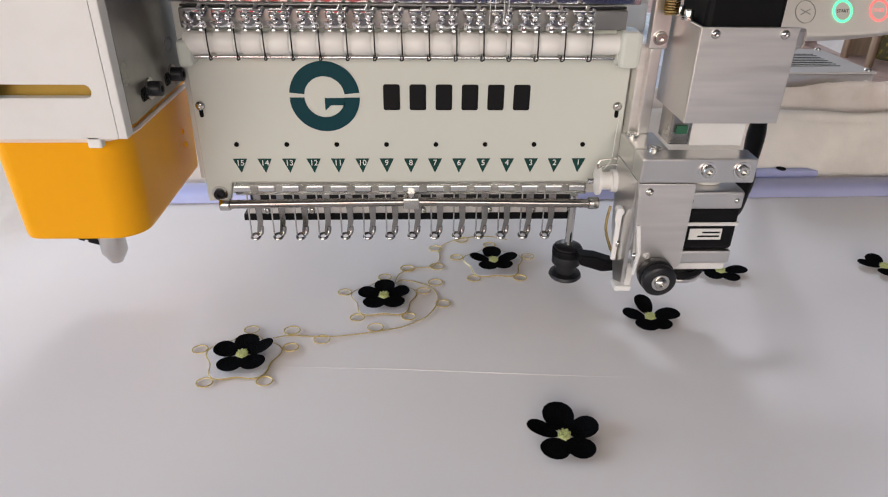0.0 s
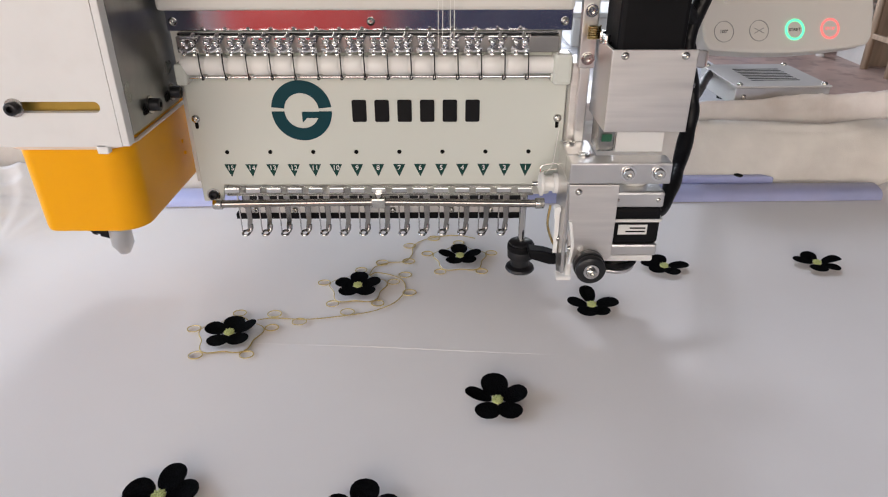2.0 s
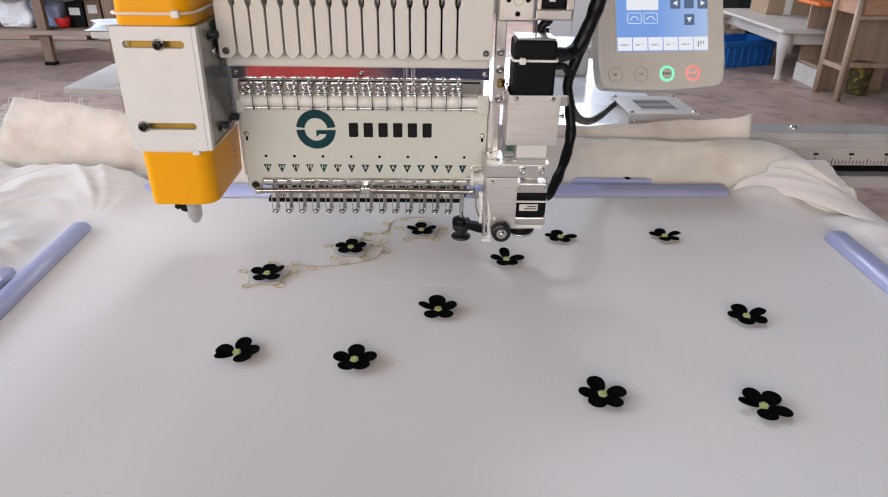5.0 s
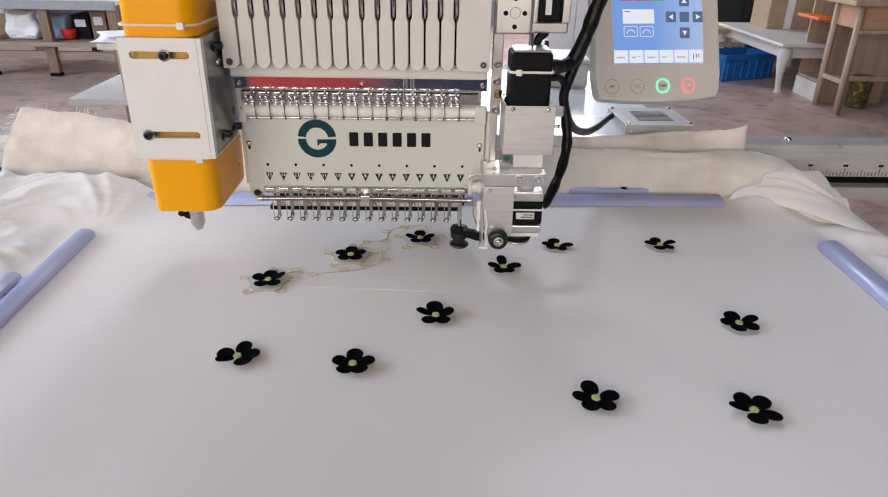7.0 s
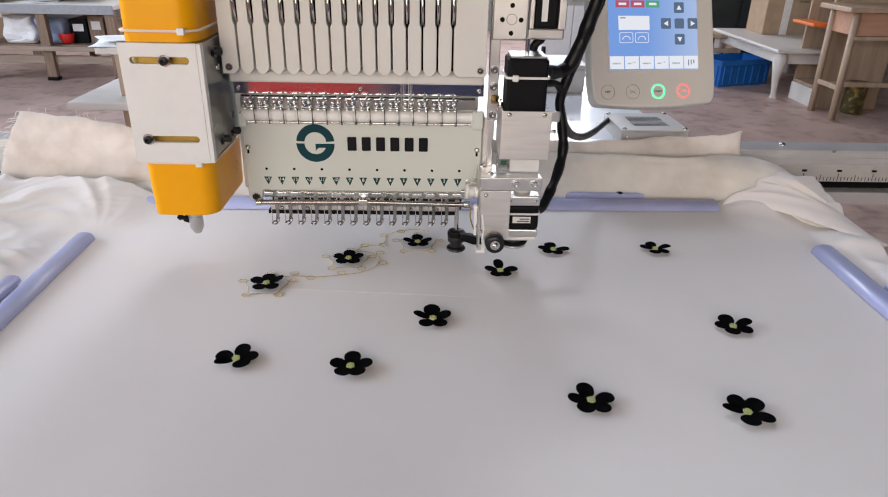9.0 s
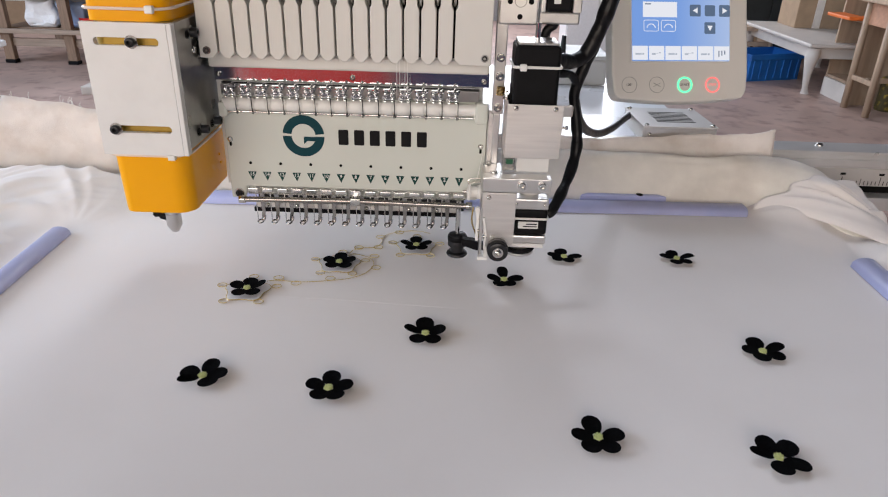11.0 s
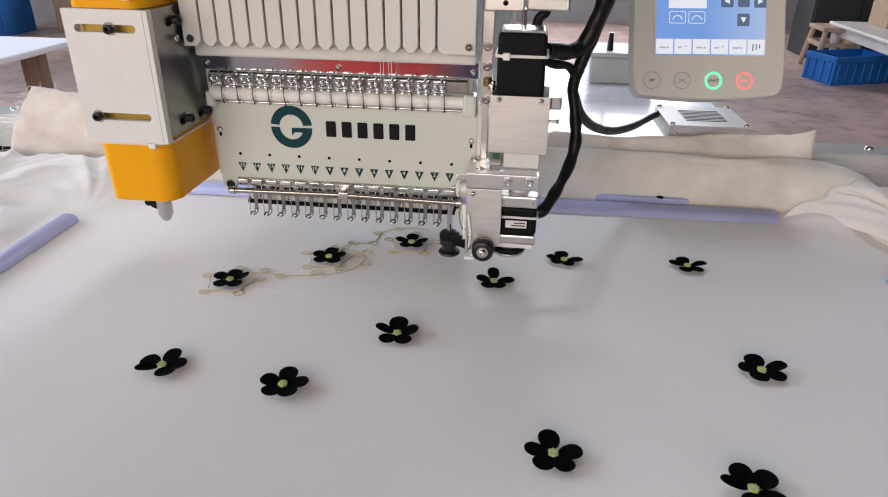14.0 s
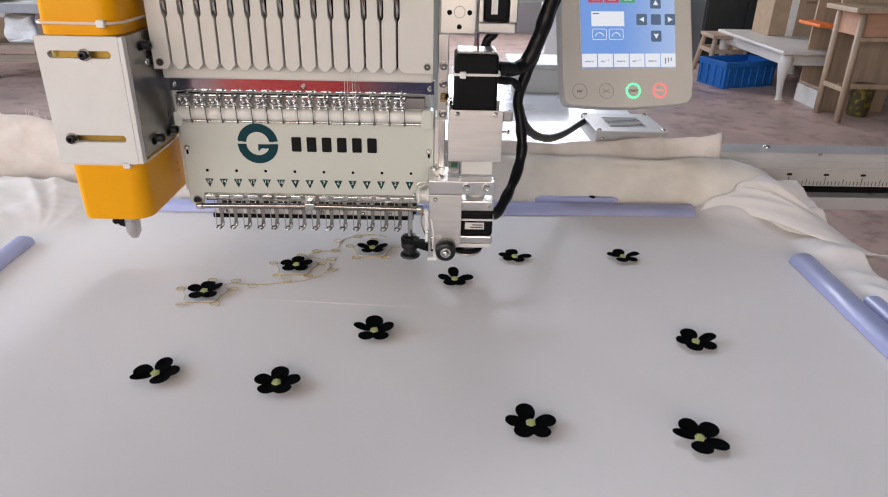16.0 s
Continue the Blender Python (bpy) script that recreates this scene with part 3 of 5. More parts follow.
def flower(x, y, turn, petals, label, size=1.0, z=0.0022):
    """petals: (angle, length, width, lift, curl) in mm; one each."""
    root = thing("felt_flower", (x, y, z), label, "flower", "black felt flowers")
    for ang, length, width, lift, curl in petals:
        upright = max(0.0, math.sin(radians(ang))) * (label == FLAT)
        lift, width = lift + 2.5 * upright, width * (1.06 if width > 14.5 else 1.0)
        bm = petal_mesh(length * size / 1000, width * size / 1000, lift / 1000, curl / 1000).copy()
        part("petal", bm, FELT, root, place=Matrix.Translation((x, y, z)) @ Matrix.Rotation(radians(ang + turn), 4, "Z"))
    heart = []
    for k in range(26):
        a, r = k * 2.4, 0.0036 * math.sqrt((k + 0.5) / 26)
        c = Vector((x + r * math.cos(a), y + r * math.sin(a), z + 0.0030 - 12 * r * r))
        d = Vector((math.cos(a * 1.7), math.sin(a * 1.7), 0.1)) * 0.0011
        heart.append(cyl(c - d, c + d, 0.00055, 6))
    heart.append(cyl((x, y, z + 0.001), (x, y, z + 0.0024), 0.0041, 20, 0.0036))
    part("centre", merge(*heart), LIME, root, "lime green stitched centre")
    return root


FLAT = "flat black felt flower with lime stitched centre on white fabric"
BENT = "black felt flower with lifted petals and lime centre on white fabric"
STITCHED = "black felt flower framed by gold thread on a sheer white patch"


def petals(angles, lengths=(19,) * 5, widths=(16.5,) * 5, lifts=(2, 2, 2, 2, 2), curls=(1, 1, 1, 1, 1)):
    return list(zip(angles, lengths, widths, lifts, curls))


FLOWERS = [
    (-0.1095, -0.0950, petals((85, 22, -48, -118, 160), (17, 19, 18, 18, 18), (17, 13, 17, 17, 16), (3, 6, 1, 1, 3)), STITCHED),
    (-0.0112, -0.0220, petals((88, 15, -52, -125, 165), (17, 18, 18, 18, 18), (16, 15, 17, 17, 16), (3, 3, 1, 1, 2)), STITCHED),
    (0.0848, 0.0330, petals((92, 8, -50, -120, 172), (15, 18, 16, 16, 18), (16, 14, 16, 16, 14), (4, 4, 1, 1, 4)), STITCHED),
    (0.1964, -0.0594, petals((95, 8, -62, -118, 170), (20, 21, 16, 17, 18), (14, 15, 16, 17, 15), (6, 2, 1, 1, 3), (2, 1, 1, 1, 1)), BENT),
    (0.2811, 0.0081, petals((105, -2, -70, -140, 170), (15, 20, 16, 16, 19), (17, 14, 15, 15, 14), (3, 2, 1, 1, 2)), BENT),
    (0.4316, 0.0110, petals((110, 5, -45, -110, 165), (14, 20, 18, 16, 19), (17, 12, 14, 16, 14), (4, 4, 1, 1, 2), (1, 3, 1, 1, 1)), BENT),
    (0.1028, -0.1827, petals((93, 18, -56, -124, 167), (22, 19, 19, 19, 20), (19, 16, 17, 17, 13), (2, 4, 1, 1, 5), (1, 1, 1, 1, 2)), FLAT),
    (-0.1071, -0.2643, petals((74, 10, -52, -142, 164), (20, 20, 18, 20, 19), (16, 17, 18, 13, 18), (4, 2, 2, 5, 2), (1, 1, 1, 2, 1)), BENT),
    (0.0147, -0.2785, petals((85, 12, -55, -122, 165), (18, 20, 18, 18, 19), (17, 16, 17, 17, 16)), FLAT),
    (0.2552, -0.3378, petals((103, 8, -58, -124, 176), (20, 20, 20, 19, 20), (17, 16, 16, 17, 15), (2, 2, 2, 1, 3)), FLAT),
    (0.4025, -0.3575, petals((112, 40, -36, -102, 172), (20, 20, 22, 19, 21), (18, 17, 15, 18, 12), (2, 2, 2, 2, 5), (1, 1, 1, 1, 2)), FLAT),
    (0.4556, -0.2020, petals((106, 16, -38, -116, 174), (18, 21, 19, 17, 18), (19, 14, 17, 17, 16), (4, 5, 1, 1, 1), (1, 2, 1, 1, 1)), BENT),
]
for x, y, ps, label in FLOWERS:
    flower(x, y, 0, ps, label)

# ---- gold embroidery ----
stitch = thing("gold_embroidery", (0.0, -0.03, 0.001), "gold thread vine with small loops stitched on white fabric", "embroidery")
VINE = [(-0.092, -0.0733), (-0.0792, -0.0705), (-0.0467, -0.0727), (-0.0059, -0.0652), (0.0111, -0.0582), (0.0246, -0.0465), (0.0323, -0.0273), (0.0297, -0.0098),
        (0.0188, 0.0004), (0.0041, 0.0058), (-0.0021, 0.0009), (0.0016, 0.0164), (0.0154, 0.0251), (0.0302, 0.0275), (0.0372, 0.0415), (0.0376, 0.0583), (0.0465, 0.0716), (0.066, 0.081), (0.085, 0.0828), (0.1026, 0.076)]
part("vine", tube([(x, y, 0.0009) for x, y in VINE], 0.00045, 6, 8, 0.3), GOLD, stitch)


def loop(x, y, r=0.0060):
    part("loop", tube([(x + r * math.cos(a), y + r * 0.85 * math.sin(a), 0.0009) for a in [2 * math.pi * k / 12 for k in range(13)]], 0.0005, 5, 3, 0.3), GOLD, stitch)


for x, y in ((-0.0792, -0.0639), (-0.0557, -0.0763), (-0.0166, -0.0622), (0.0364, -0.0312), (0.0315, 0.001), (0.0082, 0.0252), (0.0341, 0.0275), (0.0342, 0.0604), (0.0592, 0.0767)):
    loop(x, y)
for fx, fy, *_ in FLOWERS[:3]:
    for k in range(5):
        a = radians(90 + 72 * k)
        loop(fx + 0.0340 * math.cos(a), fy + 0.0330 * math.sin(a), 0.0055)
    star = []
    for k in range(40):
        a = 2 * math.pi * k / 40
        r = 0.0250 + 0.0028 * math.cos(5 * (a - math.pi / 2))
        star.append((fx + r * math.cos(a), fy + r * math.sin(a)))
    part("outline", tube([(x, y, 0.0009) for x, y in star + star[:1]], 0.0005, 5, 1, 0.3), GOLD, stitch)
    part("organza_patch", slab([(fx + (x - fx) * 0.97, fy + (y - fy) * 0.97) for x, y in star], 0.0006, 0.0014), ORGANZA, stitch, "sheer white patch")

for ob in list(scene.objects):
    if not ob.parent and ob.name.split(".")[0] in ("fabric", "clamp_strip", "backing_sheet", "worn_cloth", "loose_threads", "felt_flower", "gold_embroidery"):
        in_hoop(ob)

# ---- embroidery head ----
head = thing("embroidery_head", (0.0, 0.03, 0.05), "fifteen-needle embroidery head with ivory face panel above white fabric", "embroidery machine")
panel = part("face_panel", prism([(-0.154, 0.083), (-0.137, 0.083), (-0.134, 0.098), (0.156, 0.098), (0.156, 0.196), (-0.154, 0.196)], 0.0, 0.004, 0.0012), IVORY, head, "glossy ivory printed face panel")
part("case", span(-0.150, 0.150, 0.004, 0.075, 0.086, 0.80, 0.004), ABS, head)
part("side_flange", span(0.1565, 0.166, -0.012, 0.02, 0.125, 0.205, 0.001), ALU, head)
socket_screw((-0.1445, 0.0, 0.0895), (0, -1, 0), 0.0042, 0.003, parent=head)
for x in (-0.1485, 0.150):
    pan_screw((x, 0.0, 0.1575), (0, -1, 0), 0.0034, head)
    part("keyhole", prism(rounded_rect(x, 0.1525, 0.0028, 0.007, 0.0012), -0.0004, 0.0), HOLE_SHADE, head)


def arc_band(cx, cz, r0, r1, a0, a1, y0, y1, n=36):
    pts = [(cx + r1 * math.cos(radians(a0 + (a1 - a0) * k / n)), cz + r1 * math.sin(radians(a0 + (a1 - a0) * k / n))) for k in range(n + 1)]
    pts += [(cx + r0 * math.cos(radians(a1 + (a0 - a1) * k / n)), cz + r0 * math.sin(radians(a1 + (a0 - a1) * k / n))) for k in range(n + 1)]
    return prism(pts, y0, y1)


part("emblem_upper", arc_band(-0.0605, 0.1645, 0.0142, 0.0247, 6, 174, -0.0006, 0.0), TEAL, panel, "dark teal half-ring emblem", False)
part("emblem_lower", merge(arc_band(-0.0605, 0.1635, 0.0142, 0.0247, 180, 360, -0.0006, 0.0), prism([(-0.0605, 0.1632), (-0.0463, 0.1632), (-0.0463, 0.158), (-0.0565, 0.158), (-0.0605, 0.154)], -0.0006, 0.0)), TEAL, panel, "dark teal half-ring emblem", False)
for k in range(6):
    cx = -0.0132 + 0.0186 * k
    part("wordmark_block", prism(rounded_rect(cx, 0.1638, 0.0118, 0.0185, 0.0015), -0.0006, 0.0), BLACKPRINT, panel, "plain black printed block", False)
for k in range(15):
    x = -0.126 + 0.018 * k
    t = part("needle_mark", prism([(x - 0.0052, 0.1175), (x + 0.0052, 0.1175), (x, 0.1062)], -0.0005, 0.0), GREENPRINT, panel, "dark green printed triangle", False)
    writing("number", str(15 - k), 0.0062, Matrix.Translation((x, -0.0007, 0.1142)) @ Matrix.Rotation(radians(90), 4, "X"), WHITEPRINT, t)
for k in range(8):
    x = -0.127 + 0.0364 * k
    part("hole", cyl((x, -0.0005, 0.1285), (x, 0.003, 0.1285), 0.0018, 16), HOLE_SHADE, panel, "small round hole")

# thread rollers, threads and clips
part("thread_rod", cyl((-0.146, -0.012, 0.1945), (0.147, -0.012, 0.1945), 0.0013, 12), CHROME, head)
part("roller_shaft", cyl((-0.148, -0.010, 0.2035), (0.148, -0.010, 0.2035), 0.0068, 24), NYLON, head)
part("roller_bed", span(-0.150, 0.152, -0.004, 0.004, 0.196, 0.2125, 0.001), IVORY, head)
part("rod_holder", merge(span(0.141, 0.1555, -0.020, 0.0, 0.189, 0.2135, 0.003), cyl((0.14, -0.012, 0.1945), (0.148, -0.012, 0.1945), 0.004, 14)), IVORY, head)
part("rod_holder", span(-0.1525, -0.1435, -0.018, 0.0, 0.189, 0.206, 0.002), IVORY, head)
collar = part("roller", lathe([(0.0074, 0), (0.0079, 0.0006), (0.0079, 0.0124), (0.0074, 0.013)], Matrix.Rotation(radians(90), 4, "Y"), 20), NYLON, head, "white thread roller", place=Matrix.Translation((-0.1465, -0.010, 0.2035)))
for k in range(1, 15):
    again(collar, Matrix.Translation((-0.1465 + 0.018 * k, -0.010, 0.2035)), head)
spring = part("check_spring", tube([(0, -0.0195, 0.2145), (0.0002, -0.0205, 0.206), (0.0004, -0.0198, 0.1985), (0.001, -0.0175, 0.1945), (-0.001, -0.016, 0.1935), (-0.0006, -0.0155, 0.197)], 0.0005, 6, 5), BLACKSTEEL, head, "black thread check spring", place=Matrix.Translation((-0.131, 0, 0)))
for k in range(1, 15):
    again(spring, Matrix.Translation((-0.131 + 0.018 * k, 0, 0)), head)
part("clip_rail", span(-0.149, 0.145, -0.0075, -0.002, 0.2257, 0.2272, 0.0004), BLACKSTEEL, head, "black retaining strip")
part("clip_bar", span(-0.149, 0.145, -0.012, -0.004, 0.2130, 0.2255, 0.001), STEEL, head)


def clip_bm():
    tilt = Matrix.Translation((0.0005, -0.0185, 0.216)) @ Matrix.Rotation(radians(-32), 4, "X")
    out = [box((0, -0.0145, 0.2225), (0.0140, 0.006, 0.0026), 0.0009), turned(box((0, 0, 0), (0.0100, 0.0022, 0.0064), 0.0008), tilt)]
    lean = Matrix.Translation((0.0042, -0.0140, 0.2226)) @ Matrix.Rotation(radians(24), 4, "Y") @ Matrix.Rotation(radians(-35), 4, "X")
    out += [turned(box((dx, 0, 0), (0.0028, 0.0024, 0.0075), 0.0008), lean) for dx in (-0.0022, 0.0022)]
    out += [turned(box((dx, 0, -0.0045), (0.0028, 0.0020, 0.0030), 0.0007), tilt) for dx in (-0.0040, 0.0040)]
    for x in (-0.0035, 0.0035):
        b = bmesh.new()
        bmesh.ops.create_icosphere(b, subdivisions=2, radius=0.0026, matrix=Matrix.Translation((x, -0.0205, 0.2205)))
        for f in b.faces:
            f.smooth = True
        out.append(b)
        out.append(cyl((x * 1.5, -0.016, 0.212), (x * 1.5, -0.0205, 0.2165), 0.0010, 8))
    out.append(tube([(-0.0062, -0.0175, 0.2125), (-0.0064, -0.0215, 0.2165), (-0.0015, -0.0225, 0.2145), (0.0015, -0.0225, 0.2145), (0.0064, -0.0215, 0.2165), (0.0062, -0.0175, 0.2125)], 0.0008, 6, 4))
    return merge(*out)


clip = part("thread_clip", clip_bm(), CLIPSTEEL, head, "chromed thread clip", place=Matrix.Translation((-0.1375, 0, 0.002)))
for k in range(1, 15):
    again(clip, Matrix.Translation((-0.1375 + 0.018 * k, 0, 0.002)), head)
strip = part("polished_strip", span(-0.158, 0.156, -0.001, 0.004, 0.2275, 0.2445, 0.0006), MIRROR, head, "polished metal strip")
for x in (-0.153, 0.0, 0.150):
    pan_screw((x, -0.001, 0.2345), (0, -1, 0), 0.0032, head)
for x in (0.052, 0.0553, 0.061, 0.064):
    part("thread", tube([(x, -0.030, 0.30), (x + 0.0002, -0.024, 0.25), (x, -0.021, 0.218)], 0.00028, 5), NYLON, head, "white sewing thread")

# slotted cover
part("cover_band", span(-0.1585, 0.1545, -0.016, 0.004, 0.2445, 0.262, 0.003), ABS, head)
# black block behind the fingers paints the slots' inner shade
part("cover_inside_shade", span(-0.152, 0.150, -0.014, 0.004, 0.262, 0.44), HOLE_SHADE, head, "dark block painting the shade inside the slotted cover")
cover = part("cover", span(-0.1585, 0.1545, -0.034, 0.004, 0.372, 0.44, 0.004), ABS, head, "white slotted cover")
CUT = [-0.138 + 0.018 * k for k in range(15)]
edges = [-0.1585] + CUT + [0.1545]
for k in range(16):
    a, b = edges[k], edges[k + 1]
    lo0, lo1 = (a if k == 0 else a + 0.0011), (b if k == 15 else b - 0.0011)
    hi0, hi1 = (a if k == 0 else a + 0.0031), (b if k == 15 else b - 0.0031)
    c = 0.0052
    poly = [(lo0 + (0 if k == 0 else c), 0.2585), (lo1 - (0 if k == 15 else c), 0.2585), (lo1, 0.2650), (lo1, 0.314), (hi1, 0.318), (hi1, 0.375), (hi0, 0.375), (hi0, 0.318), (lo0, 0.314), (lo0, 0.2650)]
    part("finger", prism(poly, -0.036, -0.016, 0.0009), ABS, head)
for x, z in ((-0.1505, 0.2665), (0.1475, 0.2665)):
    socket_screw((x, -0.036, z), (0, -1, 0), 0.0030, 0.0012, BLACKSTEEL, STEEL, head)
lever = part("take_up_lever", tube([(0.0, -0.020, 0.40), (0.0, -0.032, 0.37), (0.0, -0.0385, 0.345), (0.0004, -0.0375, 0.328), (-0.0002, -0.030, 0.3195), (0, -0.018, 0.3185)], 0.0015, 8, 5), CHROME, head, "chromed take-up lever", place=Matrix.Translation((CUT[0], 0, 0)))
for x in CUT[1:]:
    again(lever, Matrix.Translation((x, 0, random.uniform(-0.0015, 0.0015))), head)
part("arm", span(-0.12, 0.125, 0.075, 0.95, 0.16, 0.80, 0.02), IVORY, head, "ivory machine arm")
part("column", span(-0.16, 0.17, 0.70, 1.0, -0.02, 0.5, 0.02), IVORY, head, "ivory machine column")

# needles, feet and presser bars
# dark block added to paint the shade behind the clamp plates
part("bar_shade", span(-0.133, 0.135, 0.0065, 0.03, 0.0862, 0.0975), HOLE_SHADE, head, "dark block painting the shade under the panel")
part("side_wall", span(-0.1585, -0.1502, 0.0045, 0.07, 0.10, 0.44, 0.001), ABS, head)
part("window_strip", span(-0.132, 0.134, -0.004, 0.006, 0.0895, 0.0985, 0.001), CLEAR, head, "clear plastic strip")
plate = part("needle_clamp", box((0, 0.002, 0), (0.0125, 0.003, 0.0048), 0.0006), CHROME, head, "small bright clamp plate", place=Matrix.Translation((-0.126, -0.007, 0.0955)))
for k in range(1, 15):
    again(plate, Matrix.Translation((-0.126 + 0.018 * k, -0.007, 0.0955)), head)
# bed is blackened so the space behind the feet looks shaded
part("lower_bed", span(-0.131, 0.134, 0.031, 0.06, 0.060, 0.0858, 0.001), BLACKSTEEL, head)
part("black_rail", span(-0.136, 0.130, 0.024, 0.05, 0.0545, 0.0600, 0.0006), BLACK, head, "black rail behind the feet")
part("back_strip", span(-0.132, 0.128, 0.025, 0.0308, 0.0602, 0.0668, 0.0006), SILVER, head)
for x in (-0.117, -0.081, 0.009, 0.063, 0.099):
    pan_screw((x, 0.025, 0.0632), (0, -1, 0), 0.0030, head)
for a, b, za, zb in ((-0.138, -0.004, 0.0845, 0.0862), (0.004, 0.138, 0.0862, 0.0842)):
    n = 62
    prof = [(0.0032 if i % 2 else 0.0036, (b - a) * i / n) for i in range(n + 1)]
    m = Matrix.Translation((a, -0.009, za)) @ Vector((b - a, 0, zb - za)).to_track_quat("Z", "Y").to_matrix().to_4x4()
    part("presser_bar", lathe(prof, m, 14), BARSTEEL, head, "ribbed chrome bar")
part("bar_collar", merge(span(-0.006, 0.006, -0.0135, -0.0045, 0.0815, 0.0905, 0.001), cyl((0.0, -0.009, 0.082), (0.0, -0.009, 0.094), 0.003, 12)), NICKEL, head)
for x in (-0.139, 0.139):
    part("bar_end", cyl((x - 0.004, -0.009, 0.0845), (x + 0.004, -0.009, 0.0845), 0.0048, 18, None, 0.001), NICKEL, head)


def foot_bm():
    blade = prism([(0.0005, 0.0855), (0.0072, 0.0855), (0.0066, 0.055), (0.0052, 0.0465), (0.0024, 0.0430), (0.0008, 0.0455), (0.0022, 0.055)], 0.0085, 0.0102, 0.0004)
    toe = tube([(0.0000 + 0.0032 * math.cos(a), 0.0065 + 0.0034 * math.sin(a), 0.0428 + 0.0008 * math.sin(a)) for a in [2 * math.pi * k / 12 for k in range(13)]], 0.0011, 7, 2)
    heel = tube([(0.0048, 0.0095, 0.050), (0.0044, 0.0085, 0.0455), (0.002, 0.007, 0.043)], 0.0018, 8, 4)
    return merge(blade, toe, heel)


foot = part("foot", foot_bm(), FOOTSTEEL, head, "chromed presser foot", place=Matrix.Translation((-0.1255, 0.006, 0.0030)))
needle = part("needle", cyl((-0.0028, 0.006, 0.088), (-0.0028, 0.0055, 0.0425), 0.0008, 8, 0.0006), CHROME, head, "steel needle", place=Matrix.Translation((-0.1255, 0.006, 0.0030)))
for k in range(1, 14):
    again(foot, Matrix.Translation((-0.1255 + 0.018 * k, 0.006, 0.0030)), head)
    again(needle, Matrix.Translation((-0.1255 + 0.018 * k, 0.006, 0.0030)), head)

# working foot under needle one
part("foot_rod", cyl((0.1265, 0.003, 0.035), (0.1265, 0.003, 0.086), 0.0031, 16), CHROME, head)
part("working_foot", lathe([(0.0035, 0.0), (0.0125, 0.0), (0.0135, 0.0015), (0.0128, 0.0035), (0.0085, 0.005), (0.0085, 0.012), (0.0118, 0.0135), (0.0122, 0.024), (0.0108, 0.0255), (0.0108, 0.0285), (0.0085, 0.0295), (0.004, 0.030)], Matrix.Translation((0.1265, 0.003, 0.0125)), 30), BLACKSTEEL, head, "black turned working foot")
part("foot_lever", merge(prism([(0.130, 0.044), (0.145, 0.042), (0.160, 0.037), (0.161, 0.030), (0.150, 0.029), (0.132, 0.035)], -0.020, -0.006, 0.002), cyl((0.1265, 0.003, 0.033), (0.1265, 0.003, 0.0395), 0.0123, 24, None, 0.001)), BLACK, head, "black foot lever")

# ---- laser unit in its yellow cover ----
laser = thing("laser_unit", (-0.21, -0.03, 0.05), "yellow covered laser unit with white slotted mounting plate", "laser unit")


def cover_outline(x0, x1, y0, y1):
    pts = []
    for cx, cy, r, a0 in ((x1, y1, 0.006, 0), (x0, y1, 0.006, 90), (x0, y0, 0.012, 180), (x1, y0, 0.020, 270)):
        sx, sy = (1 if cx == x1 else -1), (1 if cy == y1 else -1)
        for k in range(7):
            a = radians(a0 + 90 * k / 6)
            pts.append((cx - sx * r + r * math.cos(a), cy - sy * r + r * math.sin(a)))
    return pts


def loft(outline, levels):
    """Outline scaled and set at each (z, scale)."""
    cx, cy = sum(p[0] for p in outline) / len(outline), sum(p[1] for p in outline) / len(outline)
    bm = bmesh.new()
    rings = [[bm.verts.new((cx + (x - cx) * s, cy + (y - cy) * s, z)) for x, y in outline] for z, s in levels]
    n = len(outline)
    for a, b in zip(rings, rings[1:]):
        for k in range(n):
            bm.faces.new((a[k], a[(k + 1) % n], b[(k + 1) % n], b[k])).smooth = True
    bm.faces.new(rings[0][::-1])
    bm.faces.new(rings[-1])
    bmesh.ops.recalc_face_normals(bm, faces=bm.faces[:])
    return bm


outline = cover_outline(-0.251, -0.171, -0.0915, 0.042)
part("lower_cover", loft(outline, [(0.0945, 0.93), (0.0952, 0.955), (0.0985, 0.965), (0.166, 1.0)]), YELLOW, laser, "glossy yellow lower cover")
part("core", loft(cover_outline(-0.248, -0.169, -0.0895, 0.02), [(0.1662, 1.0), (0.3, 1.0)]), COPPER, laser, "ochre body behind the slots")
upper = part("upper_cover", loft(outline, [(0.3005, 1.0), (0.318, 1.0), (0.44, 0.97)]), YELLOW, laser, "glossy yellow upper cover")
for o in laser.children:
    if o.name.split(".")[0] in ("lower_cover", "upper_cover", "core"):
        o.modifiers.new("even_normals", "WEIGHTED_NORMAL").keep_sharp = True
for z in (0.1635, 0.3125):
    o = cover_outline(-0.2535, -0.1685, -0.094, 0.0445)
    part("cable_tie", tube([(x, y, z) for x, y in o + o[:1]], 0.0016, 6, 1, curved=False), TIE, laser, "pale plastic cable tie")
    part("tie_lock", box((-0.184, -0.0955, z), (0.008, 0.006, 0.0075), 0.001), NYLON, laser)


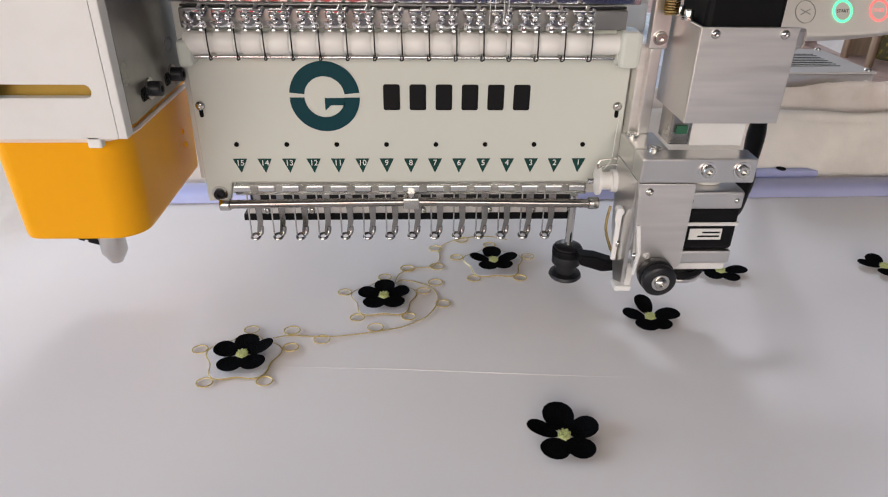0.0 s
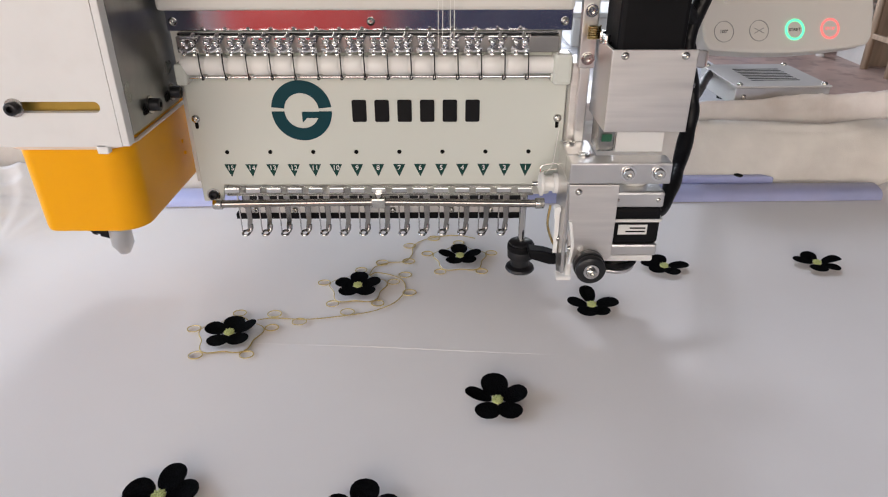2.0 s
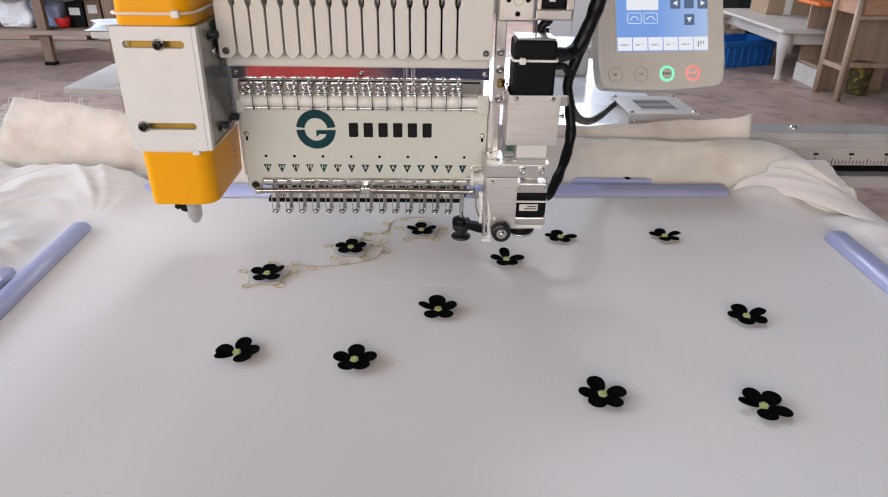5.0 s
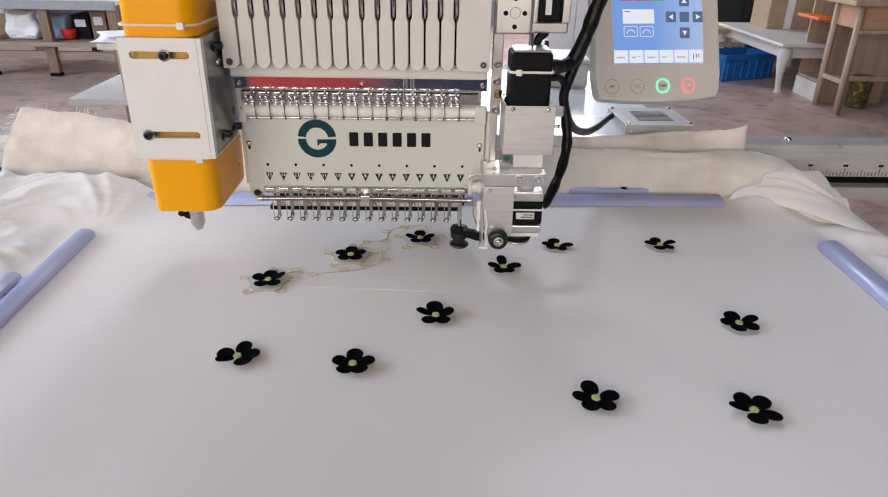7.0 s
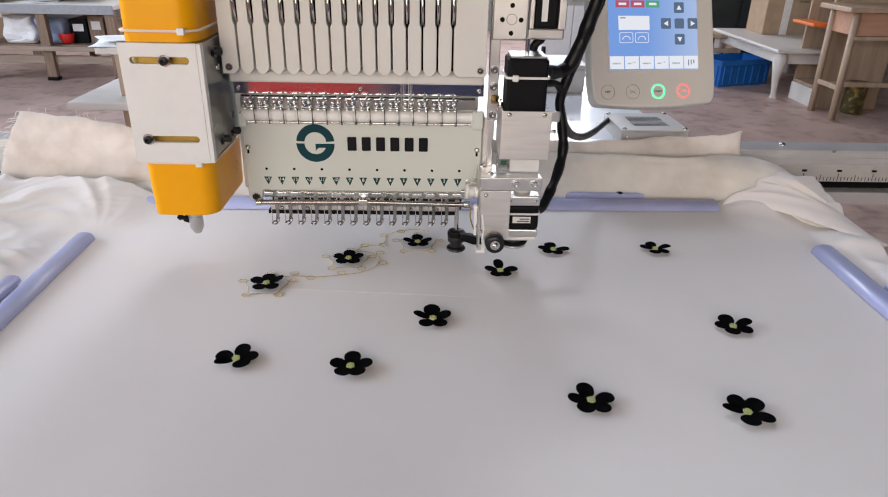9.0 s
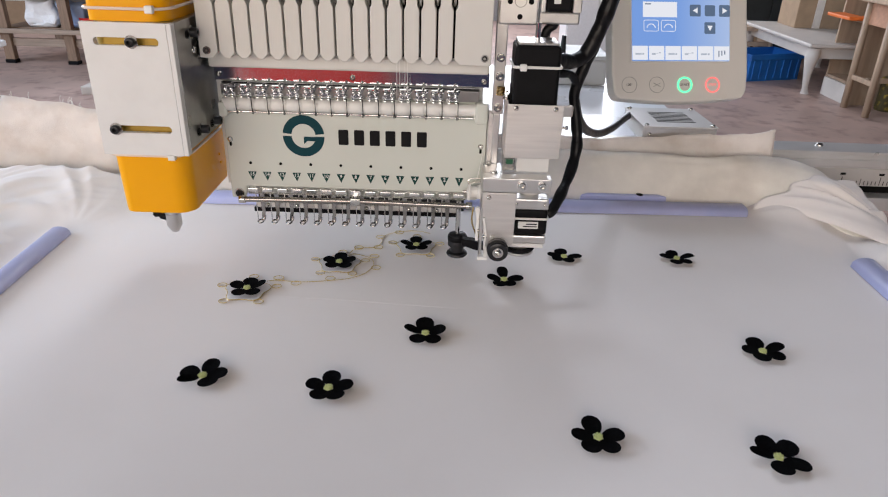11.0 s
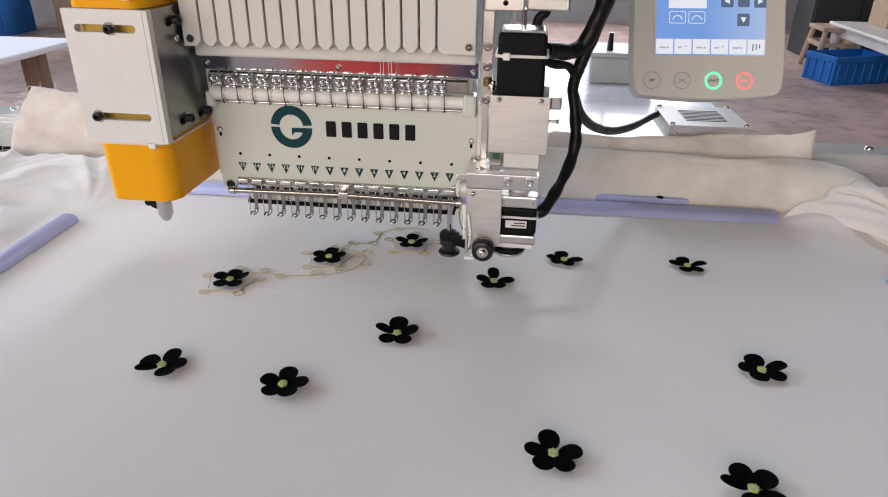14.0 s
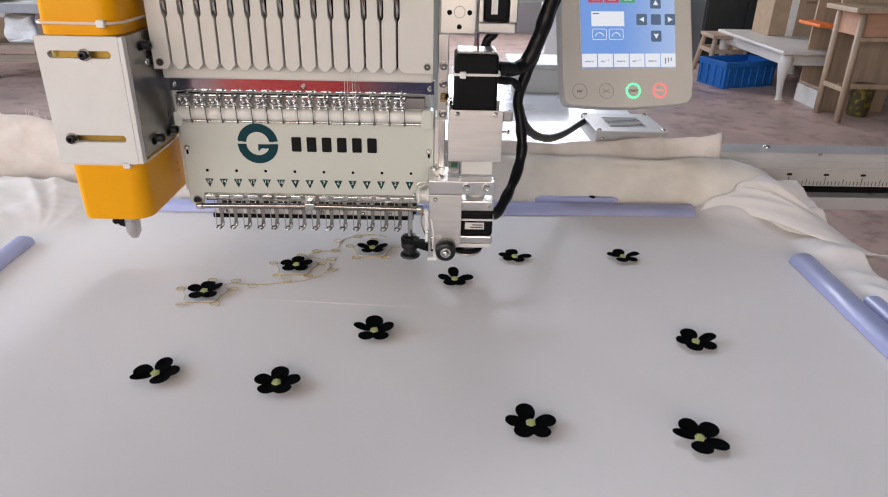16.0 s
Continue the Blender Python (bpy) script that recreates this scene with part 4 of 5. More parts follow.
def slotted_plate(x0, x1, z0, z1, y0, y1, slots):
    bm = bmesh.new()
    edges = []
    for poly in [[(x0, z0), (x1, z0), (x1, z1), (x0, z1)]] + [rounded_rect((a + b) / 2, z, b - a, h, h / 2 - 0.0002, 6) for a, b, z, h in slots]:
        vs = [bm.verts.new((x, y0, z)) for x, z in poly]
        edges += [bm.edges.new((vs[k], vs[(k + 1) % len(vs)])) for k in range(len(vs))]
    bmesh.ops.triangle_fill(bm, edges=edges, use_beauty=True, use_dissolve=False)
    got = bmesh.ops.extrude_face_region(bm, geom=bm.faces[:])
    for v in got["geom"]:
        if isinstance(v, bmesh.types.BMVert):
            v.co.y = y1
    bmesh.ops.recalc_face_normals(bm, faces=bm.faces[:])
    return bm


part("front_plate", slotted_plate(-0.254, -0.1695, 0.1655, 0.300, -0.0985, -0.0925, [(-0.2430, -0.1785, 0.282, 0.0078), (-0.2405, -0.1785, 0.1934, 0.0078)]), PLATE, laser, "white front plate with two slots")
part("edge_strip", span(-0.1693, -0.1642, -0.0985, -0.089, 0.1655, 0.300, 0.0006), PLATE, laser)
part("side_plate", span(-0.1688, -0.1642, -0.0888, 0.026, 0.1705, 0.300, 0.0006), STEEL, laser, "dull steel side plate")
socket_screw((-0.2053, -0.0985, 0.282), (0, -1, 0), 0.0046, 0.0055, parent=laser)
socket_screw((-0.2363, -0.0985, 0.1934), (0, -1, 0), 0.0046, 0.0055, parent=laser)
for y, z in ((-0.053, 0.1825), (-0.010, 0.1805), (-0.050, 0.2855)):
    socket_screw((-0.1642, y, z), (1, 0, 0), 0.0048, 0.0075, parent=laser)
    part("slot", turned(prism(rounded_rect(y - 0.004, z - 0.001, 0.022, 0.0085, 0.004), 0.0, 0.0003), Matrix(((0, 1, 0, -0.1645), (1, 0, 0, 0), (0, 0, 1, 0), (0, 0, 0, 1)))), HOLE_SHADE, laser)
pan_screw((-0.1642, -0.048, 0.267), (1, 0, 0), 0.004, laser)
for x, y, z in ((-0.1725, 0.012, 0.132), (-0.1722, 0.014, 0.121)):
    part("stud", cyl((x - 0.004, y, z), (x + 0.0022, y, z), 0.0018, 10), YELLOW, laser)
part("nozzle", lathe([(0.0088, 0.095), (0.0088, 0.0745), (0.0082, 0.074), (0.0082, 0.073), (0.009, 0.0725), (0.009, 0.0575), (0.0045, 0.0490), (0.0025, 0.0480)], Matrix.Translation((-0.2192, -0.036, 0)), 28), ALU_H, laser, "aluminium laser nozzle")
part("air_fitting", merge(cyl((-0.226, -0.036, 0.0665), (-0.234, -0.036, 0.0690), 0.0045, 14), cyl((-0.234, -0.036, 0.0690), (-0.2425, -0.036, 0.0715), 0.0030, 12), cyl((-0.2375, -0.036, 0.0700), (-0.2405, -0.036, 0.0709), 0.0042, 12)), BLACK, laser, "black air fitting")

shifted(laser, 0.0015, 0.005, 0.0005)

# ---- bead and cord device beside the head ----
dev = thing("cording_device", (0.19, -0.05, 0.05), "aluminium cording device with two stepper motors beside the head", "machine attachment")


def motor(x0, x1, y0, y1, z0, z1, top=True):
    m = part("motor", span(x0, x1, y0, y1, z0, z1, 0.0035), BLACK, dev, "black stepper motor")
    return m


part("front_cover", span(0.1695, 0.2295, -0.0735, -0.0715, 0.1695, 0.2285, 0.0006), ALU, dev, "brushed aluminium front cover")
part("side_cover", span(0.1695, 0.1715, -0.0714, -0.018, 0.1695, 0.2285, 0.0006), ALU_H, dev)
part("rear_cover", span(0.1716, 0.2295, -0.022, -0.018, 0.1695, 0.2285, 0.0006), ALU_H, dev)
part("bottom_cover", span(0.1716, 0.2295, -0.0714, -0.0221, 0.1695, 0.173, 0.0004), ALU_H, dev)
for x in (0.1785, 0.2205):
    pan_screw((x, -0.0735, 0.2245), (0, -1, 0), 0.0028, dev)
um = motor(0.1745, 0.2225, -0.066, -0.022, 0.1735, 0.2875)
part("motor_cap", span(0.177, 0.220, -0.064, -0.024, 0.2877, 0.2905, 0.0015), ALU_H, um)
part("shaft", cyl((0.1985, -0.044, 0.29), (0.1985, -0.044, 0.308), 0.0028, 14), CHROME, um)
o = rounded_rect(0.1985, -0.044, 0.0505, 0.0465, 0.004, 3)
part("cable_tie", tube([(x, y, 0.266) for x, y in o + o[:1]], 0.0016, 6, 1, curved=False), NYLON, um)
part("tie_lock", box((0.1835, -0.069, 0.266), (0.007, 0.005, 0.007), 0.001), NYLON, um)
for x, y in ((0.1725, -0.050), (0.1725, -0.034)):
    socket_screw((x - 0.003, y, 0.2285), (0, 0, 1), 0.003, 0.0055, NICKEL, NICKEL, dev)
for z in (0.219, 0.197):
    part("thumb_screw", merge(cyl((0.2295, -0.045, z), (0.238, -0.045, z), 0.0016, 10), cyl((0.238, -0.045, z), (0.2405, -0.045, z), 0.004 if z > 0.2 else 0.0026, 6)), NICKEL, dev)
part("tab", span(0.2295, 0.2415, -0.060, -0.058, 0.213, 0.2255, 0.002), ALU_H, dev)
# mounting bracket
part("bracket", merge(span(0.156, 0.1685, -0.026, -0.018, 0.205, 0.40, 0.001), span(0.158, 0.166, -0.024, 0.01, 0.145, 0.205, 0.001)), ALU_H, dev)
for z in (0.2125, 0.2475, 0.268):
    socket_screw((0.1625, -0.026, z), (0, -1, 0), 0.0034, 0.003, NICKEL, NICKEL, dev)
m = Matrix.Translation((0.164, -0.034, 0.228))
part("spring", tube([(0.164 + 0.0045 * math.cos(a), -0.034 + 0.0045 * math.sin(a), 0.2285 + 0.0095 * a / 37.7) for a in [k * 0.5236 for k in range(73)]], 0.0007, 5, 1, curved=False), BRASS, dev, "coiled spring")
pl = part("drilled_plate", span(0.1575, 0.1985, -0.0345, -0.028, 0.3035, 0.42, 0.002), ALU_H, dev, "drilled aluminium plate")
for x, z in ((0.168, 0.327), (0.190, 0.327), (0.179, 0.312), (0.179, 0.343), (0.168, 0.36), (0.19, 0.36)):
    part("hole", cyl((x, -0.0352, z), (x, -0.0340, z), 0.0028, 16), HOLE_SHADE, pl)
um2 = motor(0.2055, 0.2335, -0.036, 0.008, 0.3175, 0.42)
part("label", span(0.2135, 0.2205, -0.0365, -0.036, 0.326, 0.352), LABEL, um2, "white motor label", False)
for x0, x1 in ((0.2002, 0.2053), (0.2337, 0.2425)):
    part("motor_bracket", span(x0, x1, -0.038, 0.008, 0.3174, 0.42, 0.001), ALU_H, dev)
part("cast_ring", ring_poly([(0.179 + 0.0065 * math.cos(2 * math.pi * k / 24), 0.3275 + 0.0065 * math.sin(2 * math.pi * k / 24)) for k in range(24)], [(0.179 + 0.0055 * math.cos(2 * math.pi * k / 24), 0.3275 + 0.0055 * math.sin(2 * math.pi * k / 24)) for k in range(24)], -0.0351, -0.0345), STEEL, pl)
part("motor_plate", span(0.200, 0.243, -0.030, 0.012, 0.3045, 0.3172, 0.002), ALU_H, dev)
# lower carriage
part("slide_plate", span(0.1855, 0.2225, -0.050, -0.046, 0.146, 0.172, 0.0006), PLATE, dev, "pale slide plate")
part("guide_block", span(0.1705, 0.184, -0.052, -0.03, 0.1475, 0.1695, 0.001), STEEL, dev)
part("circuit_board", span(0.1735, 0.181, -0.0545, -0.0525, 0.156, 0.1615), PCB, dev, "small green circuit board")
part("clamp_bar", merge(span(0.1475, 0.2245, -0.0735, -0.055, 0.1285, 0.1455, 0.0012), span(0.1475, 0.171, -0.055, -0.020, 0.1285, 0.1455, 0.0012)), ALU_H, dev, "aluminium clamp bar")
for x in (0.1915, 0.2145):
    socket_screw((x, -0.0735, 0.1375), (0, -1, 0), 0.0042, 0.003, NICKEL, CHROME, dev)
for x, y in ((0.1535, -0.027), (0.1605, -0.055)):
    socket_screw((x, y, 0.1455), (0, 0, 1), 0.0035, 0.0012, NICKEL, NICKEL, dev)
gear = part("gear_plate", prism([(0.1480, 0.128), (0.1865, 0.128), (0.1865, 0.066), (0.178, 0.057), (0.160, 0.0555), (0.152, 0.064)], -0.0735, -0.0685, 0.0006), ALU, dev, "brushed gear plate")
for x, z in ((0.1555, 0.1225), (0.153, 0.0735)):
    pan_screw((x, -0.0735, z), (0, -1, 0), 0.0028, gear)
part("side_cheek", turned(prism([(-0.068, 0.128), (-0.020, 0.128), (-0.028, 0.075), (-0.050, 0.040), (-0.068, 0.048)], 0.0, 0.0028, 0.0005), Matrix(((0, 1, 0, 0.1478), (1, 0, 0, 0), (0, 0, 1, 0), (0, 0, 0, 1)))), ALU_H, dev, "polished side cheek")
lm = motor(0.1840, 0.2250, -0.066, -0.024, 0.0735, 0.1055)
part("motor_flange", span(0.183, 0.225, -0.0665, -0.0235, 0.1057, 0.1190, 0.002), ALU_H, lm, "aluminium motor end")
part("motor_flange", span(0.183, 0.225, -0.0665, -0.0235, 0.0625, 0.0733, 0.002), ALU_H, lm, "aluminium motor end")
part("motor_foot", span(0.1815, 0.2235, -0.065, -0.025, 0.0565, 0.0623, 0.002), PLATE, lm)
part("hub", cyl((0.204, -0.045, 0.1190), (0.204, -0.045, 0.1230), 0.011, 24, None, 0.0008), NYLON, lm)
lab = part("label", span(0.1915, 0.2145, -0.0668, -0.0662, 0.0825, 0.0910), LABEL, lm, "white motor label", False)
for k, (a, b, z) in enumerate(((0.2005, 0.2130, 0.0882), (0.1975, 0.2130, 0.0852))):
    part("print_bar", span(a, b, -0.0671, -0.0668, z - 0.0006, z + 0.0006), BLACKPRINT, lab, "", False)
o = rounded_rect(0.204, -0.045, 0.0425, 0.0435, 0.003, 3)
part("cable_tie", tube([(x, y, 0.0948) for x, y in o + o[:1]], 0.0014, 6, 1, curved=False), NYLON, lm)
for x in (0.188, 0.220):
    pan_screw((x, -0.0665, 0.1125), (0, -1, 0), 0.0018, lm)
my = Matrix.Translation((0.1685, -0.0735, 0.0605)) @ Matrix.Rotation(radians(90), 4, "X")
rol = part("roller", lathe([(0.012, 0.0), (0.0125, 0.001), (0.0125, 0.006), (0.0105, 0.0065), (0.0105, 0.009), (0.0118, 0.0095), (0.0118, 0.013), (0.0108, 0.014), (0.004, 0.014)], my, 30), BLACKSTEEL, dev, "black guide roller")
part("washer", lathe([(0.0062, 0.014), (0.0062, 0.0155), (0.003, 0.0155)], my, 20), CHROME, rol)
pan_screw((0.1685, -0.089, 0.0605), (0, -1, 0), 0.0042, rol)
part("pulley", merge(cyl((0.196, -0.045, 0.0465), (0.196, -0.045, 0.056), 0.0135, 28), cyl((0.196, -0.045, 0.0440), (0.196, -0.045, 0.0470), 0.0185, 32, None, 0.0008)), ALU_H, dev, "belt pulley")
part("belt", tube([(0.196 + 0.0175 * math.cos(a), -0.045 + 0.0175 * math.sin(a), 0.0505) for a in [2 * math.pi * k / 24 for k in range(25)]], 0.0028, 6, 1, curved=False), BLACK, dev, "black drive belt")
# spool, links and cord guide
mx = Matrix.Translation((0.1335, -0.022, 0.1085)) @ Matrix.Rotation(radians(90), 4, "Y")
sp = part("spool", lathe([(0.0022, -0.002), (0.0105, 0.0), (0.0105, 0.0022), (0.0066, 0.003), (0.0066, 0.0105), (0.0085, 0.0112), (0.0085, 0.0165), (0.003, 0.017)], mx, 28), NYLON, dev, "white nylon cord spool")
part("pin", lathe([(0.0022, -0.0065), (0.0022, 0.0175)], mx, 12), CHROME, sp)
part("wire_guide", tube([(0.133, -0.024, 0.119), (0.134, -0.023, 0.1245), (0.146, -0.021, 0.1255), (0.149, -0.0205, 0.1215), (0.139, -0.0225, 0.1208), (0.133, -0.024, 0.119)], 0.0006, 6, 4), NICKEL, dev, "thin wire guide")
part("cord", tube([(0.150, -0.004, 0.157), (0.147, -0.010, 0.14), (0.143, -0.021, 0.1255), (0.137, -0.024, 0.118)], 0.0003, 5, 5), NYLON, dev)
part("link", merge(prism([(0.1425, 0.101), (0.1470, 0.101), (0.1470, 0.058), (0.1435, 0.058), (0.1435, 0.088), (0.1425, 0.090)], -0.052, -0.0495, 0.0004), cyl((0.1445, -0.055, 0.0985), (0.1445, -0.049, 0.0985), 0.0028, 12)), NYLON, dev, "white link lever")
part("link", prism([(0.1495, 0.099), (0.152, 0.099), (0.1555, 0.078), (0.1535, 0.060), (0.1518, 0.060), (0.1532, 0.078)], -0.0775, -0.0748, 0.0003), NYLON, dev, "white link lever")
part("hair_spring", tube([(0.140, -0.044, 0.098), (0.1385, -0.045, 0.082), (0.1425, -0.046, 0.068), (0.147, -0.047, 0.060), (0.1475, -0.046, 0.070)], 0.0010, 6, 6), BRASS, dev)
for y, z in ((-0.046, 0.086), (-0.050, 0.071)):
    pan_screw((0.1475, y, z), (-1, 0, 0), 0.0032, dev)
part("cord_foot", merge(span(0.1535, 0.1585, -0.060, -0.053, 0.040, 0.060, 0.0008), span(0.1465, 0.1585, -0.062, -0.050, 0.0370, 0.0410, 0.0008)), NYLON, dev, "pale cord foot")
part("cross_pin", cyl((0.150, -0.058, 0.0745), (0.162, -0.0745, 0.0735), 0.0022, 12), NYLON, dev)

shifted(dev, 0.0035, 0.006, -0.0025)

# ---- cables ----
tagged(part("sleeved_cable", tube([(0.223, -0.036, 0.088), (0.235, -0.033, 0.091), (0.2455, -0.022, 0.104), (0.261, 0.006, 0.128), (0.268, 0.022, 0.157), (0.2645, 0.031, 0.190), (0.2605, 0.035, 0.218), (0.272, 0.036, 0.258), (0.284, 0.036, 0.292), (0.292, 0.036, 0.32), (0.30, 0.036, 0.346), (0.315, 0.05, 0.43)], 0.0066, 12, 10, 0.22), SLEEVE), "black sleeved cable rising beside the stepper motors", "cable")
tagged(part("taped_cable", tube([(0.226, -0.010, 0.262), (0.238, 0.006, 0.259), (0.252, 0.022, 0.256), (0.268, 0.031, 0.264), (0.280, 0.031, 0.292), (0.288, 0.030, 0.322), (0.295, 0.030, 0.35), (0.31, 0.045, 0.43)], 0.0088, 12, 8, 0.2), SLEEVE), "black taped cable behind the upper stepper motor", "cable")
tagged(part("motor_cable", tube([(0.222, -0.005, 0.318), (0.224, 0.002, 0.300), (0.216, 0.004, 0.290), (0.214, 0.006, 0.262), (0.232, 0.010, 0.246), (0.252, 0.026, 0.240), (0.262, 0.034, 0.228)], 0.0048, 10, 8, 0.2), SLEEVE), "thin black cable from the topmost motor", "cable")
tagged(part("corrugated_cable", tube([(0.262, 0.034, 0.208), (0.273, 0.055, 0.180), (0.297, 0.11, 0.150), (0.332, 0.19, 0.124), (0.372, 0.28, 0.108), (0.408, 0.36, 0.101), (0.431, 0.405, 0.0985)], 0.0058, 10, 8, 0.08), SLEEVE), "black corrugated cable into the silver box", "cable")

# ---- silver control box ----
cb = thing("control_box", (0.49, 0.32, 0.094), "silver metal control box with a slotted lid", "control box")
m = Matrix.Translation((0.4895, 0.373, -0.0012)) @ Matrix.Rotation(radians(1.5), 4, "Z")
part("body", turned(span(-0.061, 0.061, -0.060, 0.060, 0.0792, 0.103, 0.001), m), PLATE, cb)
part("front", turned(span(-0.0605, 0.0605, -0.0615, -0.0602, 0.0792, 0.1025, 0.0004), m), ALU_H, cb)
for x in (-0.045, 0.045):
    for y in (-0.040, 0.012):
        part("foot", turned(cyl((x, y, 0.0704), (x, y, 0.0791), 0.007, 16), m), BLACK, cb, "black rubber foot")
part("lid", turned(span(-0.062, 0.062, -0.063, 0.061, 0.1032, 0.1056, 0.0008), m), SILVER, cb)
for k in range(8):
    part("vent_slot", turned(span(-0.030, 0.034, -0.034 + 0.0088 * k, -0.0317 + 0.0088 * k, 0.1056, 0.1060), m), HOLE_SHADE, cb)
for x, y in ((-0.055, -0.056), (0.055, -0.056), (-0.055, 0.054), (0.055, 0.054)):
    pan_screw(m @ Vector((x, y, 0.1056)), (0, 0, 1), 0.004, cb)
for x in (-0.05, 0.05):
    pan_screw(m @ Vector((x, -0.0615, 0.092)), (0, -1, 0), 0.0032, cb)

# ---- touch panel ----
tp = thing("touch_panel", (0.494, 0.33, 0.16), "grey tilted touch panel with lit screen and start button", "control panel")
TPM = Matrix.Translation((0.4784, 0.2943, 0.1762)) @ Matrix.Rotation(radians(8.1), 4, "Z") @ Matrix.Rotation(radians(-23), 4, "X") @ Matrix.Scale(0.97, 4)


def tpart(name, bm, material, parent=tp, label="", smooth=True):
    return part(name, bm, material, parent, label, smooth, place=TPM)


case_poly = [(-0.1195, 0.29), (-0.1215, 0.02), (-0.1185, -0.010), (-0.113, -0.019)] + [(-0.108 + 0.204 * k / 8, -0.0215 - 0.006 * math.sin(math.pi * k / 8)) for k in range(9)] + [(0.101, -0.019), (0.1065, -0.010), (0.1095, 0.02), (0.1075, 0.29)]
case = tpart("case", prism(case_poly, 0.0, 0.032, 0.0035, 3), GREYCASE, label="warm grey plastic case")
tpart("bezel", ring_poly(rounded_rect(-0.006, 0.1465, 0.174, 0.226, 0.003), rounded_rect(-0.006, 0.1465, 0.166, 0.218, 0.002), -0.0012, 0.0), GREYCASE, case)
scr = tpart("screen", span(-0.089, 0.077, -0.0010, -0.0002, 0.0375, 0.2555), SCREEN, case, "lit blue touch screen", False)
for k in range(6):
    cx = -0.0752 + 0.0277 * k
    cell = tpart("icon_cell", span(cx - 0.0128, cx + 0.0128, -0.0016, -0.0010, 0.0395, 0.0615), ICON, scr, "white icon cell", False)
    for j in range(3):
        w = 0.0016 if k == 5 else 0.006 - 0.0015 * j
        x = cx - 0.005 + 0.005 * j
        tpart("icon_mark", span(x - w / 2, x + w / 2, -0.0019, -0.0016, 0.0475 - (0.003 if k == 5 else 0) + 0.002 * j * (k % 2), 0.0500 + (0.0045 if k == 5 else 0)), ICON_DARK if k == 5 else ICON_GREY, cell, "", False)


def key_pad(cx, cz, s, points, mark):
    k = tpart("arrow_key", prism(rounded_rect(cx, cz, s, s, 0.002), -0.0016, -0.0010), ICON_DARK, scr, "slate arrow key", False)
    tpart("arrow", prism([(cx + x, cz + z) for x, z in points], -0.0020, -0.0016), mark, k, "", False)


A = 0.0045
key_pad(0.043, 0.0905, 0.0185, [(-A, A * 0.8), (A, A * 0.8), (0, -A)], ICON)
key_pad(0.043, 0.1455, 0.0185, [(-A, -A * 0.8), (A, -A * 0.8), (0, A)], ICON)
key_pad(0.018, 0.118, 0.0185, [(A * 0.8, -A), (A * 0.8, A), (-A, 0)], ICON)
key_pad(0.068, 0.118, 0.0185, [(-A * 0.8, -A), (-A * 0.8, A), (A, 0)], ICON)
key_pad(0.043, 0.118, 0.0175, [(-A, -A), (A, -A), (A, A), (-A, A)], ICON_DARK)
field = tpart("text_field", span(-0.070, -0.013, -0.0016, -0.0010, 0.107, 0.131), ICON, scr, "white entry field", False)
tpart("text_bar", span(-0.067, -0.057, -0.0019, -0.0016, 0.1265, 0.1282), ICON_DARK, field, "", False)
for cx in (-0.0565, -0.0275):
    g = tpart("gauge_key", ring_poly(rounded_rect(cx, 0.0935, 0.025, 0.018, 0.003), rounded_rect(cx, 0.0935, 0.0235, 0.0165, 0.0025), -0.0016, -0.0010), ICON, scr, "gauge key", False)
    tpart("gauge_arc", turned(arc_band(cx, 0.089, 0.0065, 0.0077, 10, 170, -0.0016, -0.0010, 14), Matrix()), ICON, g, "", False)
for cx, mm in ((-0.062, ICON_RED), (-0.034, ICON_RED), (-0.006, ICON_GREEN)):
    b = tpart("status_key", span(cx - 0.0125, cx + 0.0125, -0.0016, -0.0010, 0.1455, 0.1575), mm, scr, "", False)
    tpart("status_bar", span(cx - 0.007, cx + 0.007, -0.0019, -0.0016, 0.1495, 0.1535), ICON, b, "", False)
head_bar = tpart("title_bar", span(-0.088, 0.076, -0.0015, -0.0010, 0.172, 0.194), ICON_DARK, scr, "", False)
for k in range(6):
    cx = -0.0735 + 0.0272 * k
    tpart("title_icon", prism(rounded_rect(cx, 0.183, 0.012, 0.010, 0.002), -0.0019, -0.0015), ICON, head_bar, "", False)


def button(x, word, ring, size):
    c = tpart("button", prism(rounded_rect(x, 0.0, 0.024, 0.024, 0.0119, 8), -0.0008, 0.0), GREYCASE, case, "round membrane button", False)
    n = 36
    o = [(x + 0.0128 * math.cos(2 * math.pi * k / n), 0.0128 * math.sin(2 * math.pi * k / n)) for k in range(n)]
    r = 0.0102 if ring in (GREEN_RING, RED_RING) else 0.0121
    i = [(x + r * math.cos(2 * math.pi * k / n), r * math.sin(2 * math.pi * k / n)) for k in range(n)]
    tpart("ring", ring_poly(o, i, -0.0014, -0.0006), ring, c, "", False)
    if word:
        writing("word", word, size, TPM @ Matrix.Translation((x, -0.0010, 0)) @ Matrix.Rotation(radians(90), 4, "X"), BLACKPRINT if ring is not RED_RING else RED_RING, c)
    return c


button(-0.0935, "100°", GREYRING, 0.0058)
cut = button(-0.0475, "", GREYRING, 0.005)
for s in (-1, 1):
    tpart("scissor_mark", tube([(-0.0475 - 0.006, -0.0012, 0.003 * s), (-0.0475 + 0.006, -0.0012, -0.003 * s)], 0.0005, 5, curved=False), GREYRING, cut)
button(0.0, "START", GREEN_RING, 0.0052)
button(0.0475, "STOP", RED_RING, 0.0055)
part("panel_arm", tube([(0.45, 0.47, 0.30), (0.40, 0.60, 0.30), (0.25, 0.75, 0.28), (0.12, 0.80, 0.28)], 0.016, 12), GREYCASE, tp, "grey panel arm")
